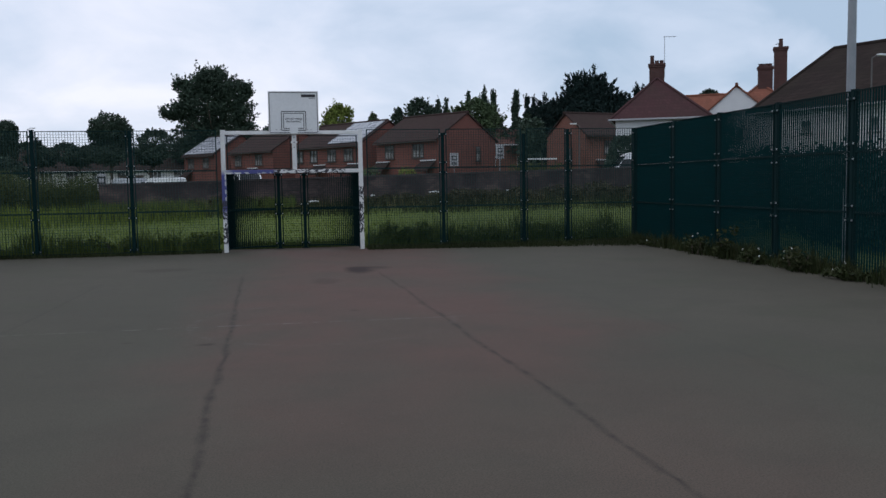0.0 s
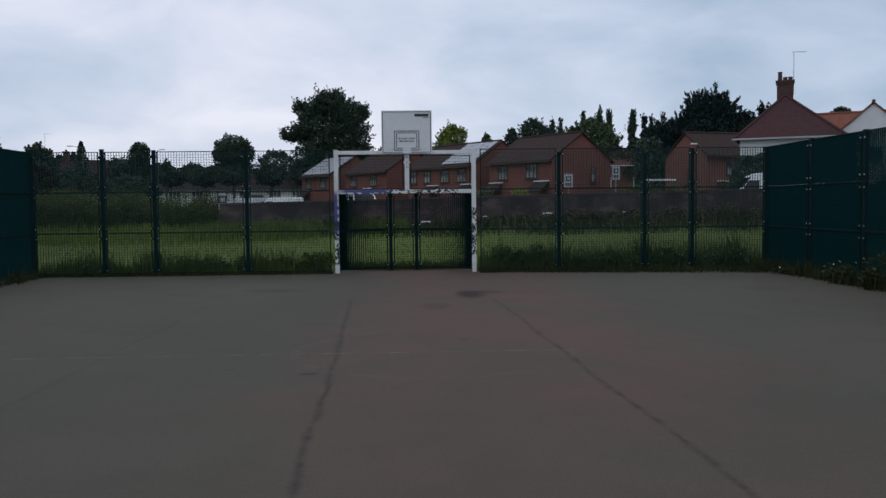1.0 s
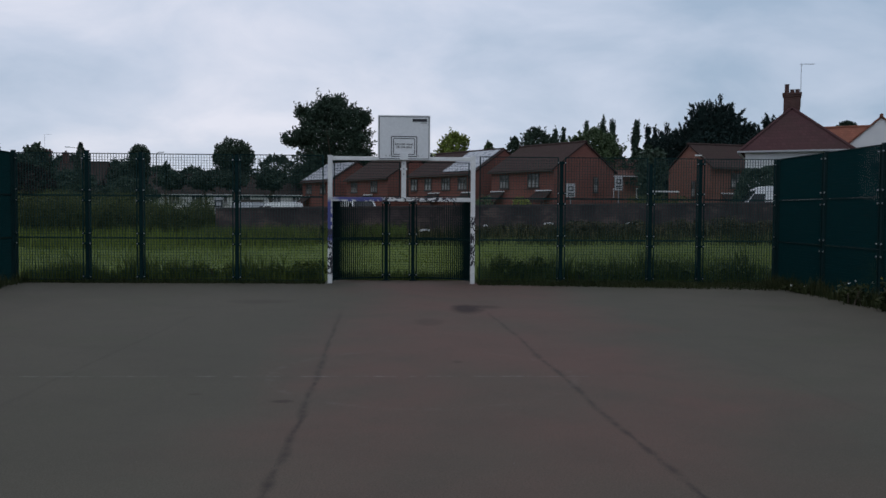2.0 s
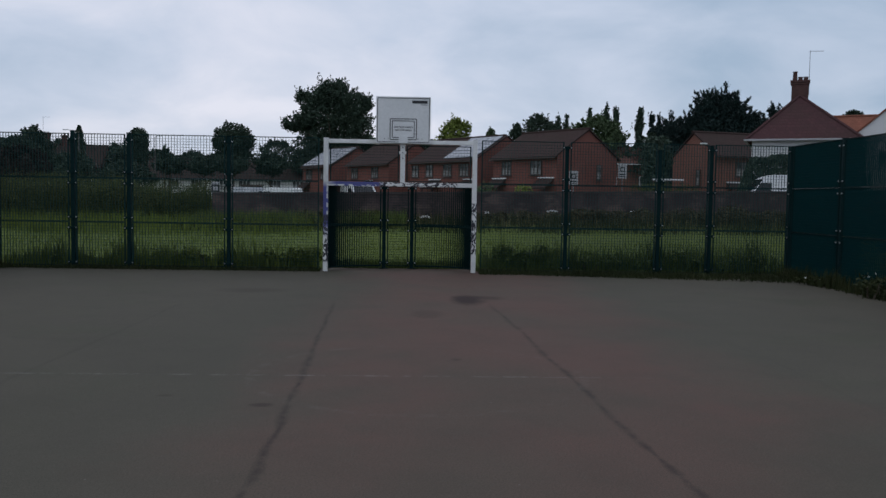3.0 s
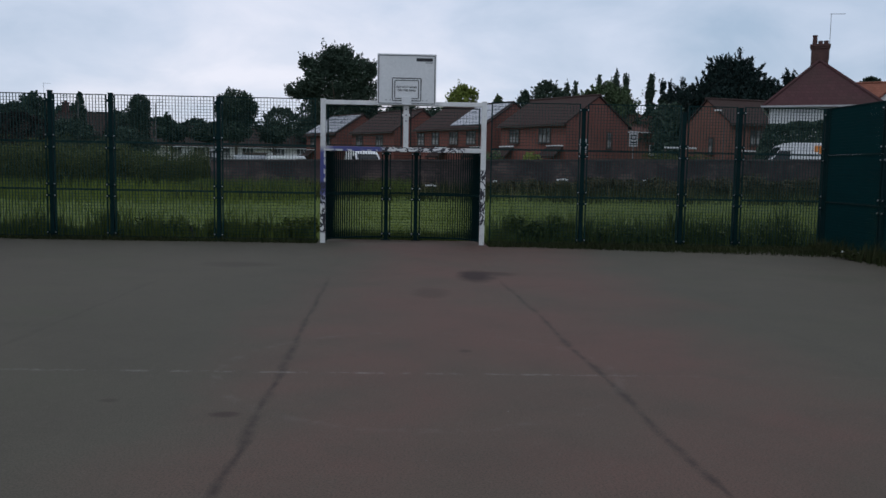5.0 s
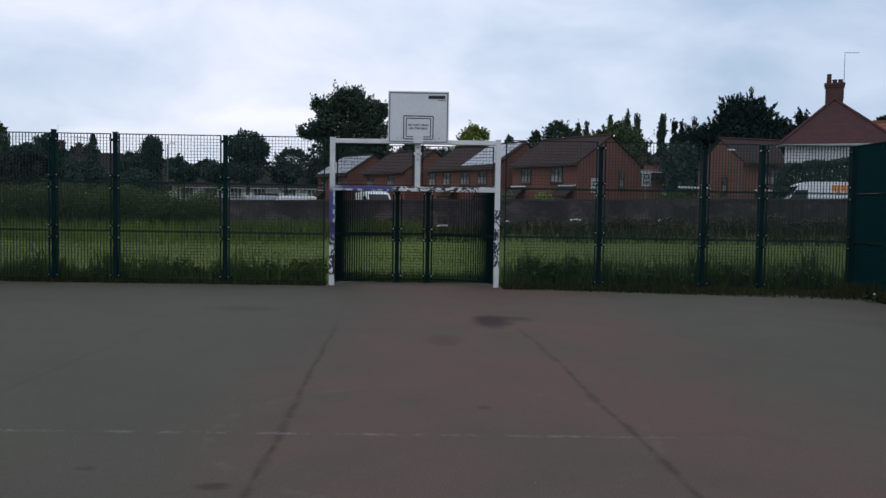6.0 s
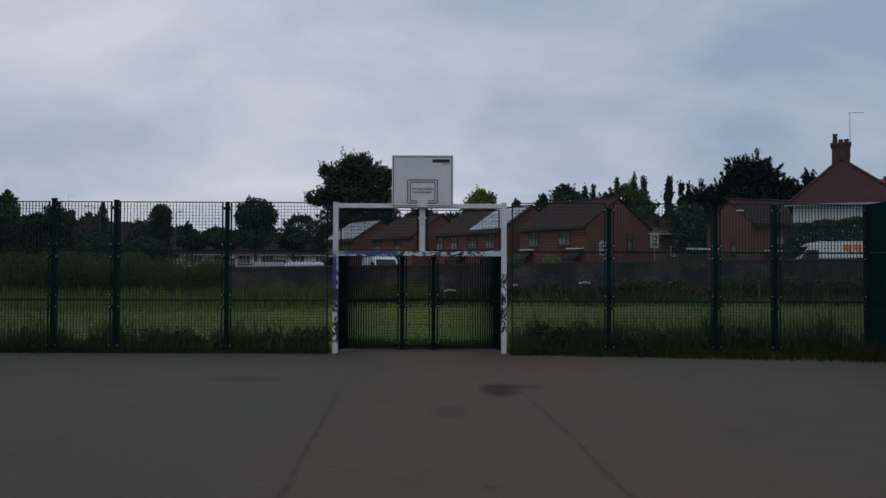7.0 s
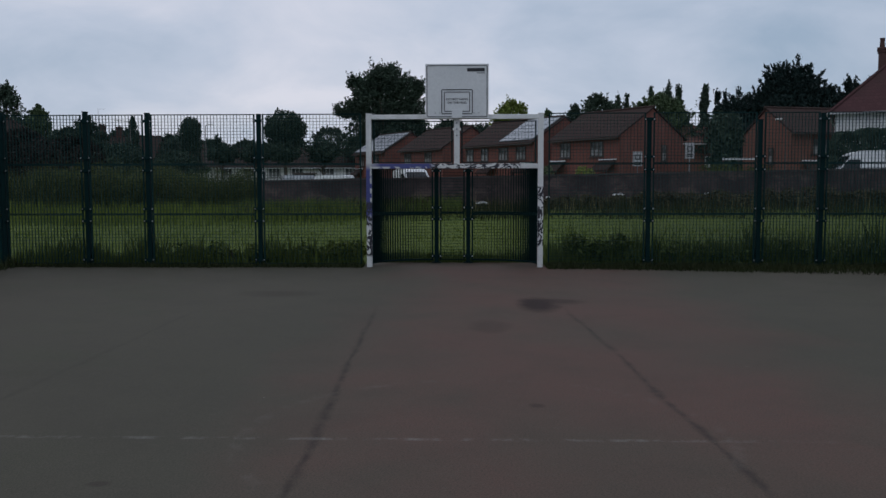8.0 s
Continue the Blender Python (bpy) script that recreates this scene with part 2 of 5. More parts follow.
ASPHALT = asphalt_material()
STEEL_GREEN = plain("green_coated_steel", (0.0025, 0.037, 0.039), (0.0035, 0.045, 0.045), 2.5, 40, 0.6, spec=0.10)
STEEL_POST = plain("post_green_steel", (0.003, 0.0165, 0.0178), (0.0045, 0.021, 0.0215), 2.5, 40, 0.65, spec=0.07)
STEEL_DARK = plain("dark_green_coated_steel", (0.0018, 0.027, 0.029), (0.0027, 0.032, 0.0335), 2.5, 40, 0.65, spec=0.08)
# paler copies of the same green coat, so the back grating contrasts less
STEEL_PALE = plain("pale_green_steel", (0.014, 0.044, 0.044), (0.022, 0.056, 0.055), 2.5, 40, 0.7, spec=0.08)
STEEL_FRAME = plain("pale_green_frame_steel", (0.006, 0.026, 0.027), (0.009, 0.033, 0.033), 2.5, 40, 0.65, spec=0.08)
ZINC = plain("zinc_bolt", (0.45, 0.46, 0.47), (0.55, 0.56, 0.56), 30, 200, 0.35, 0.8)
GALV = plain("galvanised_steel", (0.22, 0.24, 0.26), (0.29, 0.31, 0.33), 3, 60, 0.6)
LAMP_POST = plain("dull_lamp_post", (0.09, 0.085, 0.08), (0.12, 0.115, 0.11), 3, 60, 0.7)
PLATE = plain("grimy_sign_plate", (0.36, 0.36, 0.37), (0.44, 0.44, 0.45), 3, 30, 0.6)
PAINT = paint_material("chipped_white_paint", (0.62, 0.62, 0.61), (0.72, 0.72, 0.70))
PAINT_BLUE = paint_material("tagged_white_post", (0.62, 0.62, 0.61), (0.72, 0.72, 0.70), (0.2, 1.3, "z"), (0.75, 2.05, "z"))
PAINT_TAG = paint_material("scrawled_white_post", (0.62, 0.62, 0.61), (0.72, 0.72, 0.70), (0.4, 1.6, "z"))
PAINT_BAR = paint_material("scuffed_white_bar", (0.58, 0.58, 0.57), (0.68, 0.68, 0.66), (-0.5, 1.3, "x"), (-1.75, -0.35, "x"))
BOARD = plain("white_board", (0.66, 0.67, 0.67), (0.72, 0.72, 0.72), 1.6, 25, 0.5, bump=0.05)
INK = plain("black_ink", (0.02, 0.02, 0.025), (0.035, 0.035, 0.04), 8, 60, 0.6)
GREY_INK = plain("faded_ink", (0.16, 0.16, 0.17), (0.24, 0.24, 0.25), 8, 60, 0.6)
WALL_BRICK = brick_material("sooty_wall_brick", (0.052, 0.038, 0.039), (0.078, 0.055, 0.053), (0.058, 0.050, 0.048), weather=0.5, stains=((0.024, 0.021, 0.022), (0.115, 0.082, 0.074)))
COPING = plain("weathered_coping", (0.052, 0.043, 0.043), (0.076, 0.064, 0.062), 3, 40, 0.9, bump=0.4)
HOUSE_BRICK = brick_material("red_house_brick", (0.152, 0.053, 0.042), (0.182, 0.065, 0.050), (0.13, 0.085, 0.072), weather=0.3)
RUST_BRICK = brick_material("orange_house_brick", (0.158, 0.063, 0.047), (0.188, 0.076, 0.055), (0.16, 0.12, 0.095), weather=0.2)
STACK_BRICK = brick_material("chimney_brick", (0.070, 0.034, 0.031), (0.095, 0.045, 0.040), (0.07, 0.055, 0.05), weather=0.5)
ROOF_BROWN = roof_material("brown_concrete_tile", (0.042, 0.028, 0.026), (0.053, 0.035, 0.032))
ROOF_RED = roof_material("old_red_clay_tile", (0.064, 0.033, 0.035), (0.076, 0.039, 0.040))
# darkest tile: the shadow over the left roofs is put into its colour
ROOF_DARK = roof_material("dark_shaded_tile", (0.030, 0.023, 0.021), (0.040, 0.030, 0.027))
ROOF_DULL = roof_material("faded_red_tile", (0.13, 0.068, 0.058), (0.155, 0.080, 0.066))
ROOF_ORANGE = roof_material("orange_clay_tile", (0.20, 0.080, 0.055), (0.245, 0.10, 0.068))
RENDER = plain("white_render", (0.66, 0.66, 0.66), (0.74, 0.74, 0.73), 0.8, 30, 0.9, bump=0.2)
PVC = plain("white_pvc", (0.66, 0.67, 0.68), (0.74, 0.75, 0.75), 2, 60, 0.4)
DARK_FRAME = plain("dark_stained_frame", (0.05, 0.035, 0.03), (0.07, 0.05, 0.042), 4, 60, 0.6)
GARAGE = plain("brown_rendered_wall", (0.12, 0.092, 0.08), (0.15, 0.118, 0.10), 1.5, 30, 0.9, bump=0.2)
GLASS = glass_material("window_glass")
CAR_GLASS = plain("dark_car_glass", (0.012, 0.013, 0.015), (0.018, 0.019, 0.021), 1, 40, 0.12, bump=0.0)
SOLAR = plain("solar_glass", (0.22, 0.235, 0.26), (0.28, 0.295, 0.32), 1.5, 30, 0.3)
VAN_WHITE = plain("white_car_paint", (0.70, 0.71, 0.72), (0.76, 0.77, 0.77), 1, 60, 0.25, bump=0.02)
CAR_SILVER = plain("silver_car_paint", (0.40, 0.41, 0.43), (0.46, 0.47, 0.48), 1, 60, 0.25, 0.3, bump=0.02)
CAR_DARK = plain("dark_car_paint", (0.03, 0.032, 0.04), (0.045, 0.046, 0.05), 1, 60, 0.25, bump=0.02)
RUBBER = plain("tyre_rubber", (0.02, 0.02, 0.02), (0.03, 0.03, 0.03), 6, 60, 0.85)
ORANGE = plain("orange_marking", (0.70, 0.22, 0.03), (0.78, 0.27, 0.04), 3, 60, 0.5)
BARK = plain("bark", (0.07, 0.055, 0.04), (0.11, 0.09, 0.07), 3, 30, 0.95, bump=0.6, dist=0.03)
# dark and mid leaf are lightened and blued: distance haze in the colour
LEAF_DARK = leaf_material("dark_broad_leaf", (0.037, 0.058, 0.043), (0.053, 0.081, 0.057), (0.068, 0.100, 0.066))
LEAF_MID = leaf_material("mid_green_leaf", (0.060, 0.090, 0.046), (0.078, 0.116, 0.056), (0.098, 0.138, 0.066))
LEAF_LIME = leaf_material("yellow_green_leaf", (0.12, 0.16, 0.034), (0.18, 0.22, 0.05), (0.23, 0.27, 0.065))
LEAF_PINE = leaf_material("blue_green_needles", (0.010, 0.021, 0.020), (0.016, 0.032, 0.029), (0.024, 0.044, 0.038))
# near-black brown: the shade of the left tree mass is in this colour
LEAF_BROWN = leaf_material("dark_brown_leaf", (0.020, 0.015, 0.013), (0.027, 0.020, 0.016), (0.034, 0.027, 0.020))
LEAF_HEDGE = leaf_material("hedge_leaf", (0.058, 0.073, 0.022), (0.066, 0.082, 0.025), (0.078, 0.095, 0.030))
BLADE = leaf_material("grass_blade", (0.088, 0.118, 0.020), (0.120, 0.156, 0.028), (0.16, 0.19, 0.045))
WEED = leaf_material("weed_leaf", (0.060, 0.088, 0.020), (0.082, 0.116, 0.027), (0.108, 0.134, 0.040))
DOCK = leaf_material("dock_leaf", (0.022, 0.031, 0.012), (0.033, 0.042, 0.015), (0.050, 0.047, 0.022))
BRAMBLE = leaf_material("bramble_leaf", (0.036, 0.036, 0.018), (0.050, 0.048, 0.022), (0.070, 0.058, 0.034))
STRAW = leaf_material("dry_stalk", (0.14, 0.12, 0.06), (0.18, 0.16, 0.08), (0.10, 0.12, 0.05))
PETAL = plain("white_petal", (0.75, 0.75, 0.72), (0.8, 0.8, 0.78), 4, 40, 0.6)
PETAL_GOLD = plain("yellow_petal", (0.55, 0.42, 0.04), (0.62, 0.5, 0.06), 4, 40, 0.6)


def field_material():
    k = Mat("mown_field", 0.95, spec=0.15)
    x, y, _ = k.xyz()
    big, mid, fine = k.noise(0.12, 5, 0.6), k.noise(0.9, 5, 0.65), k.noise(18, 4, 0.7)
    base = k.mix(k.step(big, 0.35, 0.65), (0.076, 0.104, 0.018), (0.112, 0.142, 0.026))
    base = k.mix(k.step(mid, 0.42, 0.72, 0.0, 0.6), base, (0.036, 0.056, 0.016))
    base = k.mix(k.step(fine, 0.35, 0.7, 0.0, 0.55), base, (0.038, 0.072, 0.016))
    # darker towards +x, with an uneven edge
    side_ = k.step(k.math("ADD", x, k.math("MULTIPLY", k.math("SUBTRACT", k.noise(0.25, 4), 0.5), 6.0)), 2.0, 8.0, 0.0, 0.38)
    base = k.mix(side_, base, (0.034, 0.048, 0.014))
    k.color(base)
    k.bump(k.math("ADD", fine, mid), 0.8, 0.05)
    return k.m


FIELD = field_material()
ROAD = plain("street_asphalt", (0.05, 0.05, 0.05), (0.07, 0.07, 0.068), 0.6, 60, 0.9, bump=0.3)


# ---- building helpers ----
def box(bm, cx, cy, cz, sx, sy, sz, bevel=0.0):
    m = Matrix.LocRotScale((cx, cy, cz), None, (sx, sy, sz))
    made = bmesh.ops.create_cube(bm, size=1.0, matrix=m)["verts"]
    if bevel:
        edges = {e for v in made for e in v.link_edges}
        bmesh.ops.bevel(bm, geom=list(edges), offset=bevel, segments=2, affect="EDGES", profile=0.6)


def rod(bm, a, b, r0, r1=None, sides=8):
    a, b = Vector(a), Vector(b)
    d = b - a
    m = Matrix.Translation((a + b) / 2) @ d.to_track_quat("Z", "Y").to_matrix().to_4x4()
    bmesh.ops.create_cone(bm, cap_ends=True, segments=sides, radius1=r0, radius2=r0 if r1 is None else r1, depth=d.length, matrix=m)


def boxes_mesh(name, rows):
    """Many plain bars in one mesh, from rows of centre and size."""
    rows = np.asarray(rows, float)
    corner = np.array([[x, y, z] for x in (-.5, .5) for y in (-.5, .5) for z in (-.5, .5)])
    verts = (rows[:, None, :3] + corner[None] * rows[:, None, 3:]).reshape(-1, 3)
    quad = np.array([[0, 1, 3, 2], [4, 6, 7, 5], [0, 4, 5, 1], [2, 3, 7, 6], [0, 2, 6, 4], [1, 5, 7, 3]])
    faces = (quad[None] + 8 * np.arange(len(rows))[:, None, None]).reshape(-1, 4)
    me = bpy.data.meshes.new(name)
    me.from_pydata(verts.tolist(), [], faces.tolist())
    return me


def finish(name, bm, material):
    me = bpy.data.meshes.new(name)
    bmesh.ops.recalc_face_normals(bm, faces=bm.faces)
    bm.to_mesh(me)
    bm.free()
    me.materials.append(material)
    return me


def part(name, bm, material, parent, label="", at=None):
    me = bm if isinstance(bm, bpy.types.Mesh) else finish(name, bm, material)
    if not me.materials:
        me.materials.append(material)
    ob = new(name, me)
    ob.parent = parent
    if at is not None:
        ob.matrix_basis = at
    return tagged(ob, label)


def thing(name, label, category, at=None, group="", kind=""):
    ob = new(name)
    ob.empty_display_size = 0.2
    if at is not None:
        ob.matrix_basis = at
    return tagged(ob, label, category, group, kind)


def solid(name, bm, material, label, category="", kind="", at=None, group=""):
    me = bm if isinstance(bm, bpy.types.Mesh) else finish(name, bm, material)
    if not me.materials:
        me.materials.append(material)
    ob = new(name, me)
    if at is not None:
        ob.matrix_basis = at
    return tagged(ob, label, category, group, kind)


def smooth01(v):
    v = min(1.0, max(0.0, v))
    return v * v * (3 - 2 * v)


def gz(x, y):
    """Height of the ground outside the court."""
    rise = smooth01((y - 13) / 9) * (0.35 + 0.013 * min(35.0, max(0.0, x + 10)))
    lumps = 0.05 * noise.noise(Vector((x * 0.35, y * 0.35, 3.1))) + 0.03 * noise.noise(Vector((x, y, 7.7)))
    h = rise + (lumps if abs(y) < 60 and abs(x) < 80 else 0.0) - 0.01
    if abs(x) < 9.15 and -34.5 < y < 0.1 or abs(x) < 1.85 and 0 <= y < 1.05:
        h = -0.12
    return h


# ---- ground, court, wall, road ----
def axis(edges):
    out = []
    for a, b, n in edges:
        out += list(np.linspace(a, b, n, endpoint=False))
    return out + [edges[-1][1]]


def build_ground():
    xs = axis([(-900, -120, 8), (-120, -30, 18), (-30, -9.14, 42), (-9.14, -1.86, 18), (-1.86, 1.86, 8), (1.86, 9.14, 18), (9.14, 45, 60), (45, 140, 18), (140, 900, 8)])
    ys = axis([(-500, -60, 6), (-60, -34.6, 6), (-34.6, 0.11, 20), (0.11, 1.06, 3), (1.06, 30, 60), (30, 130, 30), (130, 1500, 10)])
    verts = [(x, y, gz(x, y)) for y in ys for x in xs]
    nx = len(xs)
    faces = [(j * nx + i, j * nx + i + 1, (j + 1) * nx + i + 1, (j + 1) * nx + i) for j in range(len(ys) - 1) for i in range(nx - 1)]
    me = bpy.data.meshes.new("ground")
    me.from_pydata(verts, [], faces)
    for p in me.polygons:
        p.use_smooth = True
    solid("ground", me, FIELD, "rough mown green grass of an open field", "grass", "structure")


build_ground()
bm = bmesh.new()
box(bm, 0, -17.2, -0.06, 18.3, 34.6, 0.12)
solid("floor", bm, ASPHALT, "worn grey and reddish asphalt court with dark seams", "court", "structure")
bm = bmesh.new()
box(bm, 0, 0.575, -0.062, 3.66, 0.93, 0.12)
solid("floor", bm, ASPHALT, "asphalt inside the goal recess", "court", "structure")


def wall_top(x):
    return 2.03 + 0.0178 * x + 0.02 * noise.noise(Vector((x * 0.8, 0, 0)))


def build_wall():
    x0, x1, n, y0, th = -9.6, 62.0, 110, 23.1, 0.34
    for name, inset, lo, hi, material, label in (("wall_back", 0.0, None, -0.09, WALL_BRICK, "dark sooty brick boundary wall behind weeds"),
                                                 ("trim", -0.04, -0.09, 0.0, COPING, "weathered coping along the brick wall")):
        verts, faces = [], []
        for i in range(n + 1):
            x = x0 + (x1 - x0) * i / n
            top = wall_top(x)
            zb = -0.2 if lo is None else top + lo
            verts += [(x, y0 + inset, zb), (x, y0 + inset, top + hi), (x, y0 + th - inset, top + hi), (x, y0 + th - inset, zb)]
        for i in range(n):
            a, b = 4 * i, 4 * i + 4
            faces += [(a + k, b + k, b + (k + 1) % 4, a + (k + 1) % 4) for k in range(4)]
        faces += [(0, 1, 2, 3), (4 * n + 3, 4 * n + 2, 4 * n + 1, 4 * n)]
        me = bpy.data.meshes.new(name)
        me.from_pydata(verts, [], faces)
        bm = bmesh.new()
        bm.from_mesh(me)
        solid(name, bm, material, label, "wall", "structure")


build_wall()


def build_road():
    xs = np.linspace(-70, 70, 71)
    verts = [(x, y, gz(x, y) + 0.06) for x in xs for y in (24.2, 27.0, 30.5)]
    faces = [(3 * i + k, 3 * i + 3 + k, 3 * i + 4 + k, 3 * i + 1 + k) for i in range(70) for k in range(2)]
    me = bpy.data.meshes.new("road")
    me.from_pydata(verts, [], faces)
    solid("road", me, ROAD, "grey street asphalt behind the brick wall", "road", "structure")


build_road()

# ---- fences ----
PITCH, DEEP = 0.066, 0.033
panel_cache = {}


def panel_meshes(w, h, steel=None, bars=None):
    steel, bars = steel or STEEL_POST, bars or STEEL_DARK
    key = (round(w, 3), round(h, 3), steel.name, bars.name)
    if key not in panel_cache:
        t = 0.026
        frame_rows = [(0, 0, 0.009, w, 0.036, 0.018), (0, 0, h - 0.009, w, 0.036, 0.018), (-w / 2 + t / 2, 0, h / 2, t, 0.036, h - 0.036), (w / 2 - t / 2, 0, h / 2, t, 0.036, h - 0.036)]
        rows = []
        n = int((w - 2 * t) / PITCH)
        for i in range(1, n + 1):
            rows.append((-w / 2 + t + (w - 2 * t) * i / (n + 1), 0, h / 2, 0.0034, DEEP, h - 0.03))
        m = int((h - 2 * t) / PITCH)
        for i in range(1, m + 1):
            rows.append((0, 0.0, t + (h - 2 * t) * i / (m + 1), w - 2 * t, 0.006, 0.0065))
        fm, gm = boxes_mesh("mesh_panel", frame_rows), boxes_mesh("grating", rows)
        fm.materials.append(steel), gm.materials.append(bars)
        panel_cache[key] = (fm, gm)
    return panel_cache[key]


def post_mesh(h):
    bm = bmesh.new()
    box(bm, 0, 0.03, h / 2, 0.085, 0.085, h, 0.006)
    box(bm, 0, 0.03, h + 0.008, 0.097, 0.097, 0.016, 0.003)
    box(bm, 0, 0.03, 0.008, 0.2, 0.2, 0.016, 0.003)
    return finish("post", bm, STEEL_POST)


def clamp_meshes():
    bm = bmesh.new()
    box(bm, 0, -0.028, 0, 0.21, 0.012, 0.055, 0.003)
    bracket = finish("clamp", bm, STEEL_POST)
    bm = bmesh.new()
    rod(bm, (0, -0.033, 0), (0, -0.052, 0), 0.016, 0.013, 6)
    return bracket, finish("bolt", bm, ZINC)


CLAMP, BOLT = clamp_meshes()
post_cache = {}


def fence_run(name, label, origin, turn, stations, heights=None, tiers=3, ends=(True, True), group="court fence runs", steel=None, bars=None):
    """Posts at the stations along local x and framed gratings, a metre high each, between them."""
    f = thing(name, label, "fence", pose(*origin, 0, 0, turn), group)
    heights = heights or [3.02] * len(stations)
    for i, (s, h) in enumerate(zip(stations, heights)):
        if i == 0 and not ends[0] or i == len(stations) - 1 and not ends[1]:
            continue
        if h not in post_cache:
            post_cache[h] = post_mesh(h)
        p = part("post", post_cache[h], STEEL_GREEN, f, at=pose(s, 0, 0))
        for z in (0.14, 0.91, 1.15, 1.91, 2.16, 2.88)[: 2 * tiers]:
            if z < h:
                c = part("clamp", CLAMP, STEEL_GREEN, p, at=pose(0, 0, z))
                for bx in (-0.082, 0.082):
                    part("bolt", BOLT, ZINC, p, "bright zinc bolt head", at=pose(bx, 0, z))
    for a, b in zip(stations, stations[1:]):
        w = abs(b - a) - 0.15
        for k in range(tiers):
            fm, gm = panel_meshes(w, 0.982, steel, bars)
            p = part("mesh_panel", fm, STEEL_GREEN, f, at=pose((a + b) / 2, 0, 0.06 + 0.985 * k))
            part("grating", gm, STEEL_DARK, p)
    return f


GREEN_FENCE = "green coated steel mesh fence on square posts round the court"
fence_run("fence", GREEN_FENCE, (0, 0.02, 0), 0, [-9.0, -7.32, -6.08, -3.86, -1.76], [3.05, 3.06, 3.03, 3.0, 3.0], ends=(True, False), steel=STEEL_FRAME, bars=STEEL_PALE)
fence_run("fence", GREEN_FENCE, (0, 0.02, 0), 0, [1.76, 3.79, 5.93, 7.13, 9.0], [3.0, 2.90, 2.86, 2.98, 3.0], ends=(False, True), steel=STEEL_FRAME, bars=STEEL_PALE)
side = [0.0] + [2.3 + 2.23 * i for i in range(15)]
fence_run("fence", GREEN_FENCE, (9.0, 0.0, 0), -90, side, ends=(False, True))
fence_run("fence", GREEN_FENCE, (-9.0, 0.0, 0), -90, side, ends=(False, True))
fence_run("fence", GREEN_FENCE, (0, -33.5, 0), 180, [-9 + 2.25 * i for i in range(9)], ends=(False, False))
# the goal recess behind the frame
RECESS = "dark green mesh fence lining the goal recess"
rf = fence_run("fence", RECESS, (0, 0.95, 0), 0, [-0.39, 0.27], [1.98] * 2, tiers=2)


def curved_panel(parent, x_in, x_out, y_out, z0, h):
    """A grating bent in a quarter ellipse from the goal post round to the back post; local to the recess."""
    t, side_ = 0.032, math.copysign(1, x_out)
    ang = np.linspace(0, math.pi / 2, 200)
    px, py = x_in + (x_out - x_in) * np.cos(ang), y_out - y_out * np.sin(ang)
    run = np.r_[0, np.cumsum(np.hypot(np.diff(px), np.diff(py)))]
    grid, frame_bm = bmesh.new(), bmesh.new()

    def bar(bm, s_, sx, sy, za, zb):
        x, y = np.interp(s_, run, px), np.interp(s_, run, py)
        e = 0.004
        tx, ty = np.interp(s_ + e, run, px) - np.interp(s_ - e, run, px), np.interp(s_ + e, run, py) - np.interp(s_ - e, run, py)
        bmesh.ops.create_cube(bm, size=1.0, matrix=Matrix.LocRotScale((x, y, (za + zb) / 2), Euler((0, 0, math.atan2(ty, tx))), (sx, sy, zb - za)))

    n = int(run[-1] / 0.058)
    for i in range(1, n):
        bar(grid, run[-1] * i / n, 0.004, 0.042, z0 + t, z0 + h - t)
    for s_ in (t / 2, run[-1] - t / 2):
        bar(frame_bm, s_, t, 0.036, z0, z0 + h)
    levels = [(z0 + t / 2, frame_bm, t, 0.036), (z0 + h - t / 2, frame_bm, t, 0.036)] + [(z0 + t + (h - 2 * t) * i / 15, grid, 0.0055, 0.0055) for i in range(1, 15)]
    for z, bm, tall, deep in levels:
        for i in range(12):
            a, b = run[-1] * i / 12, run[-1] * (i + 1) / 12
            bar(bm, (a + b) / 2, b - a, deep, z - tall / 2, z + tall / 2)
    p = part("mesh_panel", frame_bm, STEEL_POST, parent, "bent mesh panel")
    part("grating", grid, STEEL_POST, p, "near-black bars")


for x_in, x_out in ((-0.46, -1.63), (0.34, 1.63)):
    for k in range(2):
        curved_panel(rf, x_in, x_out, -0.9, 0.05 + 0.985 * k, 0.982)


